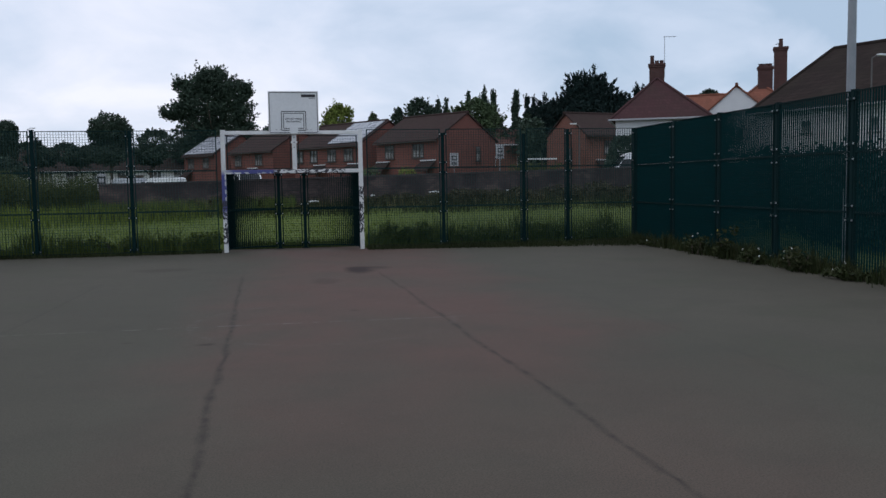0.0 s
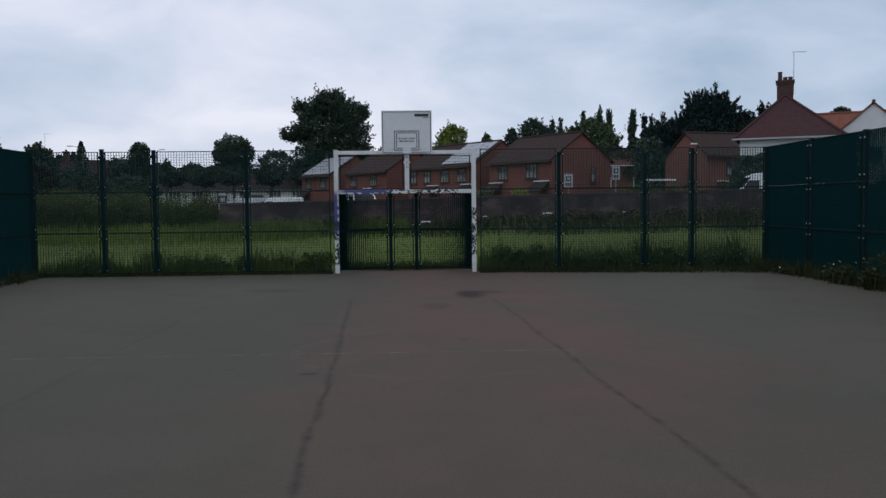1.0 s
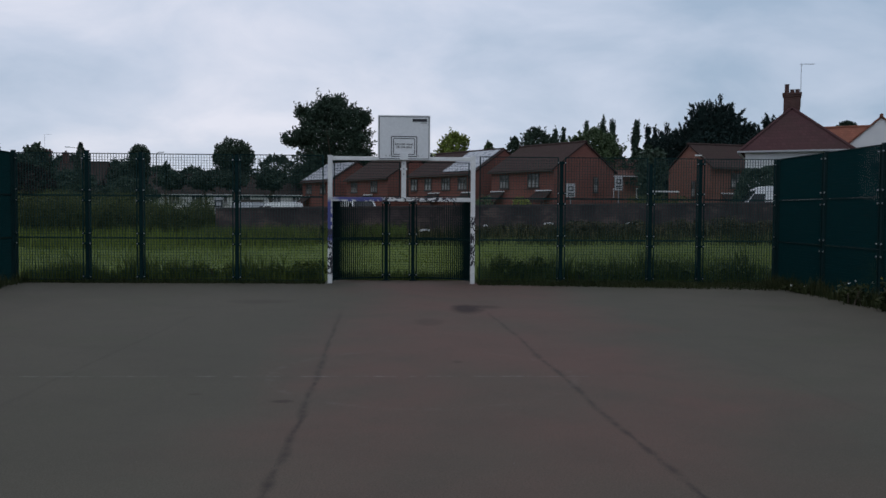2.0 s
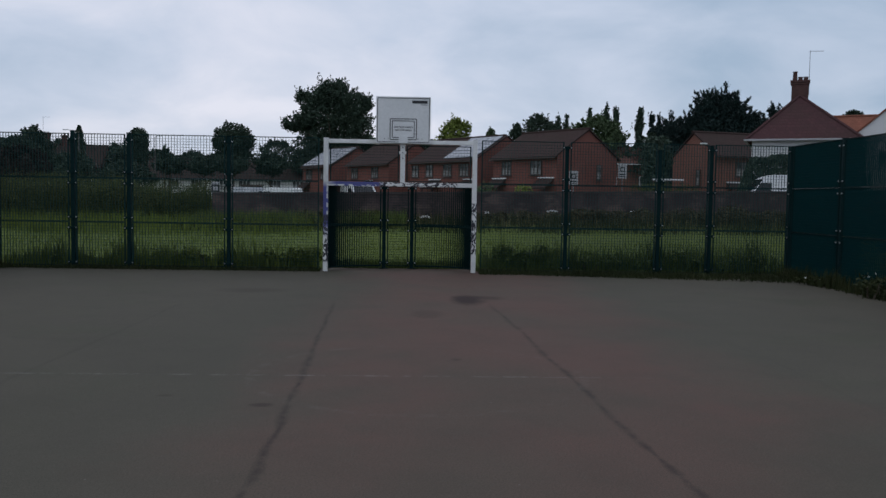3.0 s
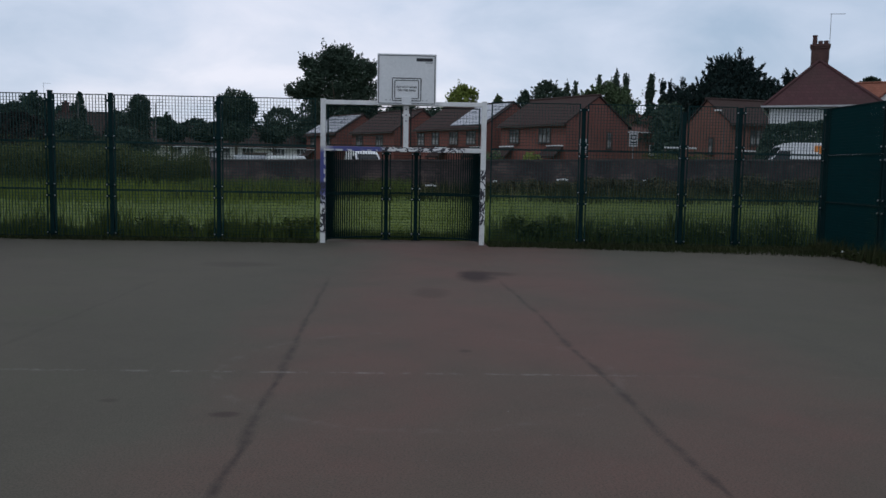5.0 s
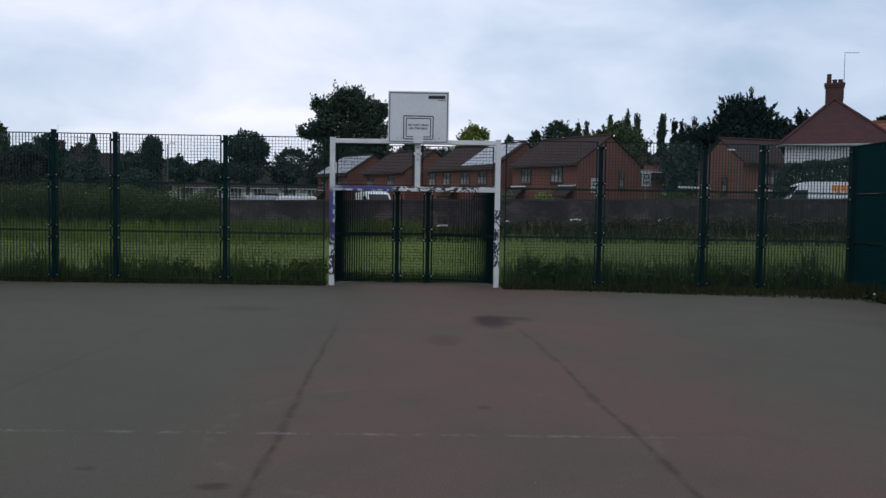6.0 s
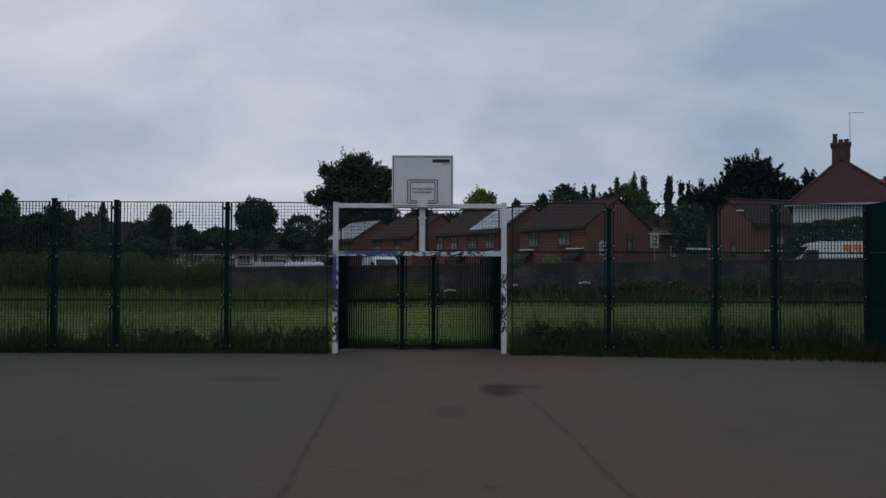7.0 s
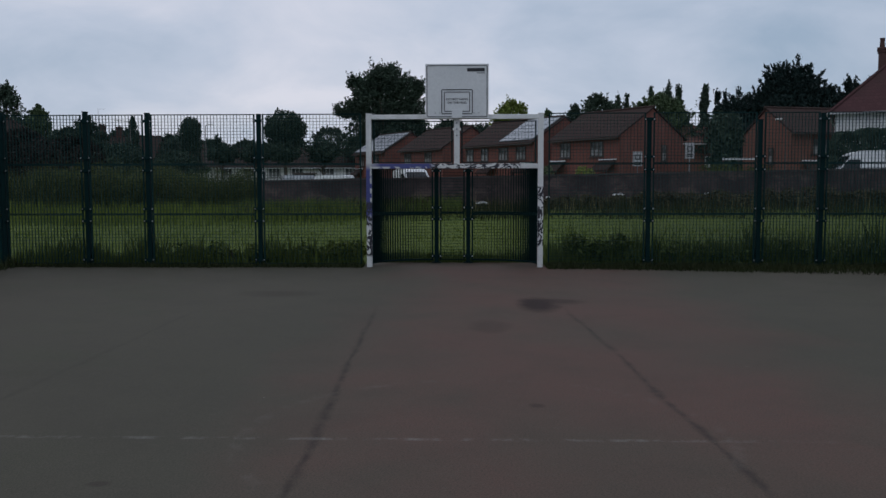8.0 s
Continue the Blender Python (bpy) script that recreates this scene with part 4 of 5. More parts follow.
def gable_house(label, at, turn, L, W, eave, apex, wall_mat, roof_mat, windows=(), porches=(), solar=None, chimneys=(), frame_mat=PVC, base=-0.6, z=0.3, verge=0.12, name="house"):
    hs = thing(name, label, "house", pose(at[0], at[1], z, 0, 0, turn))
    bm = bmesh.new()
    prism(bm, L, W, base, eave, apex)
    part("wall", bm, wall_mat, hs)
    bm = bmesh.new()
    slope = (apex - eave) / (W / 2)
    e, up_ = 0.32, 0.14
    for s in (-1, 1):
        slab(bm, [(-L / 2 - verge, 0, apex + up_), (L / 2 + verge, 0, apex + up_), (L / 2 + verge, s * (W / 2 + e), eave - e * slope + up_), (-L / 2 - verge, s * (W / 2 + e), eave - e * slope + up_)], 0.13)
    roof = part("roof", bm, roof_mat, hs)
    bm = bmesh.new()
    for i in range(int(L / 0.45) + 1):
        x = -L / 2 + i * 0.45
        rod(bm, (x - 0.23, 0, apex + up_ + 0.0), (x + 0.21, 0, apex + up_ + 0.0), 0.12, 0.11, 6)
    part("ridge_tiles", bm, roof_mat, roof)
    for s in (-1, 1):
        bm = bmesh.new()
        box(bm, 0, s * (W / 2 + e + 0.05), eave - e * slope + 0.02, L + 2 * verge, 0.1, 0.09)
        part("gutter", bm, DARK_FRAME if frame_mat is not PVC or wall_mat is HOUSE_BRICK else PVC, roof)
    for face, u, wz, w, h, n in windows:
        window_part(hs, face_pose(face, L, W, u, wz), w, h, n, frame_mat)
    for u, pz in porches:
        bm = bmesh.new()
        slab(bm, [(u - 0.85, -W / 2, pz + 0.75), (u + 0.85, -W / 2, pz + 0.75), (u + 0.95, -W / 2 - 1.1, pz), (u - 0.95, -W / 2 - 1.1, pz)], 0.1)
        box(bm, u, -W / 2 - 1.05, pz - 0.06, 1.9, 0.08, 0.16)
        for sx in (-0.8, 0.8):
            box(bm, u + sx, -W / 2 - 0.95, (pz + base) / 2, 0.1, 0.1, pz - base)
        part("porch", bm, ROOF_BROWN, hs, "small tiled porch canopy")
        bm = bmesh.new()
        box(bm, u, -W / 2 - 0.05, pz + 0.8, 1.8, 0.12, 0.09)
        part("flashing", bm, PVC, hs, "pale flashing over the porch")
        bm = bmesh.new()
        box(bm, u, -W / 2 - 0.03, 1.05, 0.95, 0.1, 2.05)
        part("door", bm, DARK_FRAME, hs)
    if solar:
        x0, x1, t0, t1, nx, ny, s = solar
        run = W / 2 + e
        nrm = Vector((0, s * slope, 1)).normalized()
        for i in range(nx):
            for j in range(ny):
                a, b = x0 + (x1 - x0) * i / nx + 0.03, x0 + (x1 - x0) * (i + 1) / nx - 0.03
                c, d = t0 + (t1 - t0) * j / ny + 0.012, t0 + (t1 - t0) * (j + 1) / ny - 0.012
                pts = [Vector((q, s * r_ * run, apex + up_ - r_ * run * slope)) + nrm * 0.10 for q, r_ in ((a, c), (b, c), (b, d), (a, d))]
                bm = bmesh.new()
                slab(bm, pts if s < 0 else pts[::-1], 0.05)
                part("solar_panel", bm, SOLAR, roof, "pale grey solar panel")
    for args in chimneys:
        chimney_part(hs, *args)
    return hs


def hip_house(label, at, turn, L, W, eave, apex, wall_mat, roof_mat, windows=(), chimneys=(), z=0.5, base=-0.8, fascia=True, ridge=0.0):
    """A hipped roof; W along local x is the end that faces -y, L runs back along y; ridge: how far its ridge lies off centre."""
    hs = thing("house", label, "house", pose(at[0], at[1], z, 0, 0, turn))
    bm = bmesh.new()
    box(bm, 0, L / 2, (eave + base) / 2, W, L, eave - base)
    part("wall", bm, wall_mat, hs)
    e, up_ = 0.35, 0.12
    x0, x1, y0, y1, r0, r1 = -W / 2 - e, W / 2 + e, -e, L + e, W / 2, L - W / 2
    ze = eave - 0.1
    bm = bmesh.new()
    v = [bm.verts.new(p) for p in ((x0, y0, ze), (x1, y0, ze), (x1, y1, ze), (x0, y1, ze), (ridge, r0, apex), (ridge, r1, apex))]
    for f in ((0, 1, 4), (1, 2, 5, 4), (2, 3, 5), (3, 0, 4, 5), (3, 2, 1, 0)):
        bm.faces.new([v[i] for i in f])
    roof = part("roof", bm, roof_mat, hs)
    bm = bmesh.new()
    for i, j in ((0, 4), (1, 4), (2, 5), (3, 5), (4, 5)):
        pa, pb = ((x0, y0, ze), (x1, y0, ze), (x1, y1, ze), (x0, y1, ze), (ridge, r0, apex), (ridge, r1, apex))[i], ((x0, y0, ze), (x1, y0, ze), (x1, y1, ze), (x0, y1, ze), (ridge, r0, apex), (ridge, r1, apex))[j]
        rod(bm, pa, pb, 0.11, 0.11, 6)
    part("hip_tiles", bm, roof_mat, roof)
    if fascia:
        bm = bmesh.new()
        for cx_, cy_, sx, sy in ((0, y0 - 0.05, W + 2 * e + 0.2, 0.1), (0, y1 + 0.05, W + 2 * e + 0.2, 0.1), (x0 - 0.05, L / 2, 0.1, L + 2 * e), (x1 + 0.05, L / 2, 0.1, L + 2 * e)):
            box(bm, cx_, cy_, ze - 0.02, sx, sy, 0.10)
        part("gutter", bm, PLATE, roof, "white gutter and fascia")
    for face, u, wz, w, h, n in windows:
        m = {"f": pose(u, 0, wz), "l": pose(-W / 2, u, wz, 0, 0, -90), "r": pose(W / 2, u, wz, 0, 0, 90)}[face]
        window_part(hs, m, w, h, n)
    for args in chimneys:
        chimney_part(hs, *args)
    return hs


# a row of brick houses, all turned alike, along one line
ROW_TURN = -55
RC, RS = math.cos(radians(ROW_TURN)), math.sin(radians(ROW_TURN))


def row_house(label, s, L, **kw):
    """s: metres from the near gable of the nearest house, back along the row."""
    cx_ = 14.47 - RC * (s + L / 2) + 0.014 * s
    cy_ = 49.5 - RS * (s + L / 2)
    return gable_house(label, (cx_, cy_), ROW_TURN, L, 7.0, 5.0, 7.15, HOUSE_BRICK, ROOF_BROWN, **kw)


row_house("red brick house with brown tiled gable roof and porches", 0, 7.7, frame_mat=DARK_FRAME,
          windows=[("f", -2.1, 4.08, 1.2, 1.15, 3), ("f", 1.5, 4.08, 1.35, 1.15, 3), ("f", -2.4, 1.3, 1.4, 1.2, 3), ("f", 1.2, 1.3, 1.4, 1.2, 3), ("g", 1.3, 3.8, 0.55, 1.25, 1)],
          porches=[(-3.0, 2.45), (2.7, 2.45)])
row_house("red brick house with brown roof and pale solar panels", 10.2, 10.2, frame_mat=DARK_FRAME,
          windows=[("f", -4.2, 4.08, 1.1, 1.15, 2), ("f", -1.9, 4.08, 1.1, 1.15, 2), ("f", 0.9, 4.08, 1.3, 1.15, 3), ("f", 3.4, 4.08, 1.3, 1.15, 3), ("f", 0.9, 1.3, 1.3, 1.2, 3), ("f", -3.0, 1.3, 1.3, 1.2, 3)],
          porches=[(-1.0, 2.45), (4.2, 2.45)], solar=(0.3, 4.9, 0.05, 0.92, 5, 3, -1))
row_house("red brick house with a brown tiled roof", 24.6, 8.2, frame_mat=DARK_FRAME,
          windows=[("f", -2.5, 4.08, 1.3, 1.15, 3), ("f", 1.5, 4.08, 1.3, 1.15, 3), ("f", -1.2, 1.3, 1.3, 1.2, 3), ("f", 2.6, 1.3, 1.3, 1.2, 2)], porches=[(0.3, 2.45)])
row_house("red brick house roofed over with pale solar panels", 36.5, 7.0, frame_mat=DARK_FRAME,
          windows=[("f", -1.8, 4.08, 1.3, 1.15, 3), ("f", 1.6, 4.08, 1.3, 1.15, 3), ("f", 0.5, 1.3, 1.3, 1.2, 2)], porches=[(-2.4, 2.45)], solar=(-3.4, 3.4, 0.04, 0.94, 6, 4, -1))

# the brick house whose gable faces the other way
T4 = 16
c4, s4 = math.cos(radians(T4)), math.sin(radians(T4))
L4, W4 = 9.0, 6.0
gable_house("orange brick house with brown roof and red porch", (24.2 + c4 * L4 / 2 - s4 * W4 / 2, 47.3 + s4 * L4 / 2 + c4 * W4 / 2), T4, L4, W4, 5.25, 7.1, RUST_BRICK, ROOF_BROWN,
            windows=[("h", 0.7, 3.5, 0.6, 1.3, 1), ("f", -1.9, 4.15, 1.5, 1.15, 3), ("f", 1.8, 4.15, 1.3, 1.15, 3)], porches=[(-2.6, 2.3)], frame_mat=DARK_FRAME)

# the white hipped house with the central stack
hh = hip_house("white rendered house with red hipped roof and chimney", (23.3, 30.4), -24.9, 10.0, 5.7, 5.15, 7.95, RENDER, ROOF_RED,
               windows=[("f", -1.3, 3.7, 0.55, 0.7, 1), ("f", 1.2, 3.75, 0.5, 0.75, 1), ("l", 3.0, 3.7, 1.2, 1.1, 2)], chimneys=[(-0.3, 3.1, 7.0, 8.92, 0.98, 0.7, 3, STACK_BRICK, True)], ridge=-0.3)
aerial_part(hh, 0.2, 3.1, 8.0, 10.75, 0.4)

# houses beyond the side fence
h5 = hip_house("white rendered house with a large dark brown roof", (30.35, 27.6), -66 + 180 + 90, 17.0, 6.3, 5.0, 8.6, RENDER, ROOF_DARK,
               windows=[("r", 3.5, 3.9, 0.6, 0.7, 1), ("r", 7.5, 3.8, 0.6, 0.8, 1), ("r", 10.5, 3.8, 1.0, 0.9, 2), ("r", 4.5, 1.2, 1.6, 1.2, 3)], z=0.6)
h6 = gable_house("white gabled house with orange tiles and tall chimney", (32.1, 37.0), 62, 9.0, 5.2, 5.0, 7.3, RENDER, ROOF_ORANGE, windows=[("h", 0.0, 4.0, 1.1, 1.1, 2)],
                 chimneys=[(-0.6, -3.0, -0.4, 10.3, 0.9, 0.85, 2, STACK_BRICK, True)], z=0.6)
aerial_part(h6, -0.05, -3.0, 9.4, 10.75, 0.2)
h7 = hip_house("white rendered house with an orange hipped roof", (35.0, 37.9), -24, 9.0, 7.2, 5.3, 8.45, RENDER, ROOF_ORANGE, windows=[("f", 1.0, 3.8, 1.2, 1.1, 2)], chimneys=[(0.35, 3.4, 7.6, 9.75, 1.05, 0.7, 4)], z=0.6)
gable_house("orange tiled house roof among trees", (39.5, 54.0), -30, 8.0, 7.0, 5.4, 8.9, RENDER, ROOF_ORANGE, z=0.5)

# a distant pair seen between the gables
gable_house("distant brick house with a dull red tiled roof", (24.3, 76.0), 8, 9.0, 6.0, 5.6, 7.3, RUST_BRICK, ROOF_DULL, windows=[("f", -3.0, 3.6, 1.4, 1.1, 3), ("f", 1.0, 3.6, 1.4, 1.1, 3)], z=0.4)

# white rendered terrace far off beyond the field
for i, (hx, hy, L) in enumerate(((-40.8, 97.17, 15.0), (-26.65, 97.91, 13.33), (-13.5, 98.6, 13.0))):
    gable_house("white rendered terrace with a brown tiled roof", (hx, hy), 3, L, 8.0, 3.75, 6.1, RENDER, ROOF_DARK,
                windows=[("f", u, wz, 1.5, 1.15, 3) for u in (-4.6, -1.6, 1.6, 4.6) for wz in (3.0, 1.2)], frame_mat=PVC, z=0.3, verge=0.0, chimneys=[(0.0, 0.0, 5.8, 7.0, 1.1, 0.6, 3)] if i == 0 else ())

# old brick houses at the left, with steep roofs and stacks
hip_house("dark brick house with a hipped brown roof", (-38.9, 64.0), 100, 15.0, 8.0, 4.5, 7.6, STACK_BRICK, ROOF_DARK,
          windows=[("l", 2.0, 3.3, 1.3, 1.1, 2), ("l", 5.0, 3.3, 1.6, 1.1, 3), ("l", 8.5, 3.3, 1.3, 1.1, 2), ("f", 0.5, 3.3, 1.2, 1.1, 2)], z=0.3)
for hx, hy, tn, L, W, ap, stacks in ((-45.6, 97, 6, 9.5, 8.0, 7.8, [(-2.95, 0.0, 6.9, 9.4, 0.8, 0.7, 2), (-0.7, 0.0, 6.9, 9.2, 0.7, 0.6, 1)]), (-39.2, 99, 35, 7, 6.5, 7.0, []), (-34.6, 101, 25, 8, 7.0, 6.4, [])):
    hs = gable_house("dark brick house with a steep brown roof", (hx, hy), tn, L, W, 5.0, ap, STACK_BRICK, ROOF_DARK, windows=[("f", -2, 3.7, 1.3, 1.1, 3), ("f", 2, 3.7, 1.3, 1.1, 3), ("h", 0, 4.2, 1.1, 1.1, 2)],
                chimneys=stacks, z=0.3, frame_mat=DARK_FRAME)
    if stacks:
        aerial_part(hs, -3.4, 0.0, 7.0, 11.6, 0.3)
bm = bmesh.new()
box(bm, 0, 0, 1.3, 2.4, 2.4, 2.6, 0.02)
box(bm, 0, 0, 2.66, 2.7, 2.7, 0.12, 0.02)
solid("garage", bm, GARAGE, "small flat-roofed brick outbuilding by the terrace", "garage", at=pose(-19.0, 84, 0.4, 0, 0, 5))


# ---- vehicles ----
def profile_body(bm, pts, width, tuck=0.1):
    """A body from its side outline (x, z), drawn in towards the roof."""
    zmax = max(z for _, z in pts)
    rows = []
    for s in (-1, 1):
        rows.append([bm.verts.new((x, s * (width / 2 - tuck * max(0.0, (z - 0.9 * zmax * 0.55)) / zmax * 1.6), z)) for x, z in pts])
    bm.faces.new(rows[0]), bm.faces.new(rows[1][::-1])
    n = len(pts)
    for i in range(n):
        bm.faces.new((rows[0][i], rows[1][i], rows[1][(i + 1) % n], rows[0][(i + 1) % n]))
    bmesh.ops.bevel(bm, geom=[e for e in bm.edges if abs(e.verts[0].co.y - e.verts[1].co.y) < 0.3], offset=0.05, segments=2, affect="EDGES")


def vehicle(name, label, at, turn, pts, width, paint, glass, wheels, z, extra=(), screen=None):
    """The nose points along local +x. glass: panes as (x0, z0, x1, z1, top shift) on both sides."""
    v = thing(name, label, "van" if name == "van" else "car", pose(at[0], at[1], z, 0, 0, turn))
    bm = bmesh.new()
    profile_body(bm, pts, width)
    body = part("body", bm, paint, v)
    for x0, z0, x1, z1, sh in glass:
        for s in (-1, 1):
            bm = bmesh.new()
            y = s * (width / 2 - 0.02)
            q = [(x0, y, z0), (x1, y, z0), (x1 + sh, y - s * 0.05, z1), (x0 + min(sh, 0) * 0.1, y - s * 0.05, z1)]
            vs = [bm.verts.new(p) for p in q] + [bm.verts.new((a, b + s * 0.03, c)) for a, b, c in q]
            bm.faces.new(vs[:4]), bm.faces.new(vs[4:])
            for i in range(4):
                bm.faces.new((vs[i], vs[(i + 1) % 4], vs[4 + (i + 1) % 4], vs[4 + i]))
            part("side_window", bm, CAR_GLASS, v)
    for x in wheels:
        for s in (-1, 1):
            bm = bmesh.new()
            rod(bm, (x, s * (width / 2 - 0.2), 0.33), (x, s * (width / 2 + 0.005), 0.33), 0.33, 0.33, 20)
            w = part("tyre", bm, RUBBER, v)
            bm = bmesh.new()
            rod(bm, (x, s * (width / 2 - 0.02), 0.33), (x, s * (width / 2 + 0.015), 0.33), 0.2, 0.17, 14)
            part("rim", bm, GALV, w)
    if screen:
        x0, z0, x1, z1, wd = screen
        d = Vector((z0 - z1, 0, x1 - x0)).normalized() * (0.03 if z0 > z1 else -0.03)
        bm = bmesh.new()
        q = [Vector((x0, s * wd / 2 * 0.88, z0)) for s in (-1, 1)] + [Vector((x1, s * wd / 2, z1)) for s in (1, -1)]
        vs = [bm.verts.new(p - d * 0.3) for p in q] + [bm.verts.new(p + d) for p in q]
        bm.faces.new(vs[:4]), bm.faces.new(vs[4:])
        for i in range(4):
            bm.faces.new((vs[i], vs[(i + 1) % 4], vs[4 + (i + 1) % 4], vs[4 + i]))
        part("windscreen", bm, CAR_GLASS, v, "dark windscreen")
    for nm, bx, mat_, lb in extra:
        bm = bmesh.new()
        box(bm, *bx, 0.01)
        part(nm, bm, mat_, v, lb)
    return v


VAN = [(-2.6, 0.3), (-2.62, 1.4), (-2.5, 2.45), (-2.3, 2.55), (0.9, 2.55), (1.3, 2.4), (2.0, 1.45), (2.55, 1.2), (2.68, 0.9), (2.68, 0.3)]
vehicle("van", "white high-roofed van with an orange marking, parked", (20.6, 26.5), 172, VAN, 2.0, VAN_WHITE, [(1.0, 1.5, 1.95, 2.12, -0.42)], (-1.6, 1.75), 0.72, screen=(1.36, 2.3, 1.92, 1.52, 1.6),
        extra=[*[("side_marking", (mx, 0.93, 2.2 + 0.04 * (i % 2), 0.17, 0.08, 0.40 - 0.08 * (i % 2)), ORANGE, "orange side marking") for i, mx in enumerate((-1.0, -0.77, -0.54, -0.31))], ("mirror", (1.75, 1.12, 1.5, 0.12, 0.2, 0.28), CAR_DARK, "dark mirror"), ("mirror", (1.75, -1.12, 1.5, 0.12, 0.2, 0.28), CAR_DARK, "dark mirror")])
SMALL_VAN = [(-2.0, 0.3), (-2.02, 1.3), (-1.9, 2.05), (-1.7, 2.14), (0.5, 2.14), (0.85, 2.0), (1.45, 1.3), (2.05, 1.05), (2.15, 0.6), (2.15, 0.3)]
vehicle("van", "small white van parked behind the wall", (-3.45, 40.6), -70, SMALL_VAN, 1.75, VAN_WHITE, [(0.3, 1.25, 1.3, 1.8, -0.42)], (-1.3, 1.35), 0.56, screen=(0.9, 1.93, 1.42, 1.32, 1.5),
        extra=[("mirror", (1.2, -1.0, 1.35, 0.1, 0.18, 0.22), CAR_DARK, "dark mirror"), ("mirror", (1.2, 1.0, 1.35, 0.1, 0.18, 0.22), CAR_DARK, "dark mirror")])
for vx, vy, tn, mat_, lb in ((-13.6, 56.0, 20, CAR_SILVER, "silver van parked beyond the field"), (-11.2, 54.0, 160, VAN_WHITE, "white van parked beyond the field")):
    vehicle("van", lb, (vx, vy), tn, SMALL_VAN, 1.75, mat_, [(0.3, 1.25, 1.3, 1.8, -0.42)], (-1.3, 1.35), gz(vx, vy) + 0.02, screen=(0.9, 1.93, 1.42, 1.32, 1.5))
CAR = [(-2.1, 0.3), (-2.15, 0.85), (-1.95, 1.0), (-1.35, 1.42), (0.1, 1.48), (0.95, 1.0), (1.9, 0.85), (2.1, 0.6), (2.1, 0.3)]
for i, (cx_, cy_, tn, mat_, lb, z) in enumerate(((2.4, 33.6, 176, CAR_DARK, "dark car parked behind the wall", 1.02), (-17.0, 62, 12, CAR_DARK, "dark car parked beside the field", 0.85), (31.0, 18.5, 100, CAR_DARK, "dark car parked by a white house", 1.55))):
    vehicle("car", lb, (cx_, cy_), tn, CAR, 1.75, mat_, [(-1.3, 0.98, 0.75, 1.36, -0.45)], (-1.3, 1.3), z - 0.33, screen=(0.2, 1.42, 0.88, 1.04, 1.35))


# ---- lamps and signs ----
def street_lamp(at, h, reach, turn, label, r=0.055):
    x, y = at
    t = thing("street_lamp", label, "street lamp", pose(x, y, gz(x, y), 0, 0, turn))
    bm = bmesh.new()
    rod(bm, (0, 0, -0.2), (0, 0, 1.2), r * 1.5, r * 1.5, 12)
    rod(bm, (0, 0, 1.2), (0, 0, h), r, r * 0.6, 10)
    rod(bm, (0, 0, h - 0.02), (reach, 0, h + 0.12), r * 0.5, r * 0.4, 8)
    part("column", bm, LAMP_POST, t)
    bm = bmesh.new()
    box(bm, reach + 0.22, 0, h + 0.13, 0.48, 0.2, 0.1, 0.04)
    part("lantern", bm, PVC, t, "pale lantern head")
    return t


street_lamp((21.3, 40.5), 5.05, 0.25, 180, "grey street lamp with a short pale head")
street_lamp((-31.0, 62.0), 7.2, 1.0, 180, "tall street lamp with an outreach arm")
street_lamp((-23.95, 62.0), 6.8, 0.25, 0, "street lamp with a pale head before trees")
street_lamp((26.6, 14.5), 7.1, 0.3, 0, "street lamp with a pale head beyond the fence")
t = thing("floodlight_column", "plain grey steel column outside the fence", "pole", pose(9.62, -8.05, 0.0))
bm = bmesh.new()
rod(bm, (0, 0, -0.2), (0, 0, 1.4), 0.095, 0.095, 20)
rod(bm, (0, 0, 1.4), (0, 0, 8.0), 0.078, 0.062, 20)
rod(bm, (0, 0, 8.0), (0, 0, 8.03), 0.066, 0.05, 20)
part("column", bm, GALV, t)
bm = bmesh.new()
box(bm, -0.085, 0, 0.75, 0.03, 0.1, 0.5, 0.005)
part("hatch", bm, GALV, t)


def street_sign(at, z, w, h, turn, label, bars, mount=0.0):
    x, y = at
    s = thing("street_sign", label, "sign", pose(x, y, z, 0, 0, turn))
    bm = bmesh.new()
    box(bm, 0, 0, 0, w, 0.03, h, 0.01)
    p = part("plate", bm, PLATE, s)
    for bx, bz, bw, bh in bars:
        bm = bmesh.new()
        box(bm, bx, -0.018, bz, bw, 0.006, bh)
        part("mark", bm, INK, p, "dark printed bar")
    bm = bmesh.new()
    rod(bm, (0, 0.03, h / 2 - 0.05), (0, 0.03, -z + mount), 0.035, 0.035, 8)
    part("pole", bm, GALV, s)
    return s


SIGN_BARS = [(0, 0.27, 0.42, 0.08), (-0.16, 0.12, 0.08, 0.22), (0.16, 0.12, 0.08, 0.22), (0, -0.03, 0.42, 0.08), (0, -0.27, 0.5, 0.10), (0, -0.42, 0.5, 0.06)]
street_sign((12.6, 45.6), 3.5, 0.72, 1.05, 12, "white street sign plate with dark marks on a pole", SIGN_BARS, 0.4)
street_sign((16.45, 46.0), 4.1, 0.7, 1.15, 12, "white street sign plate with dark marks on a pole", SIGN_BARS, 0.4)
street_sign((-9.75, 24.5), 1.95, 0.4, 0.9, 8, "weathered white sign beside the hedge", SIGN_BARS[:4], 0.3)

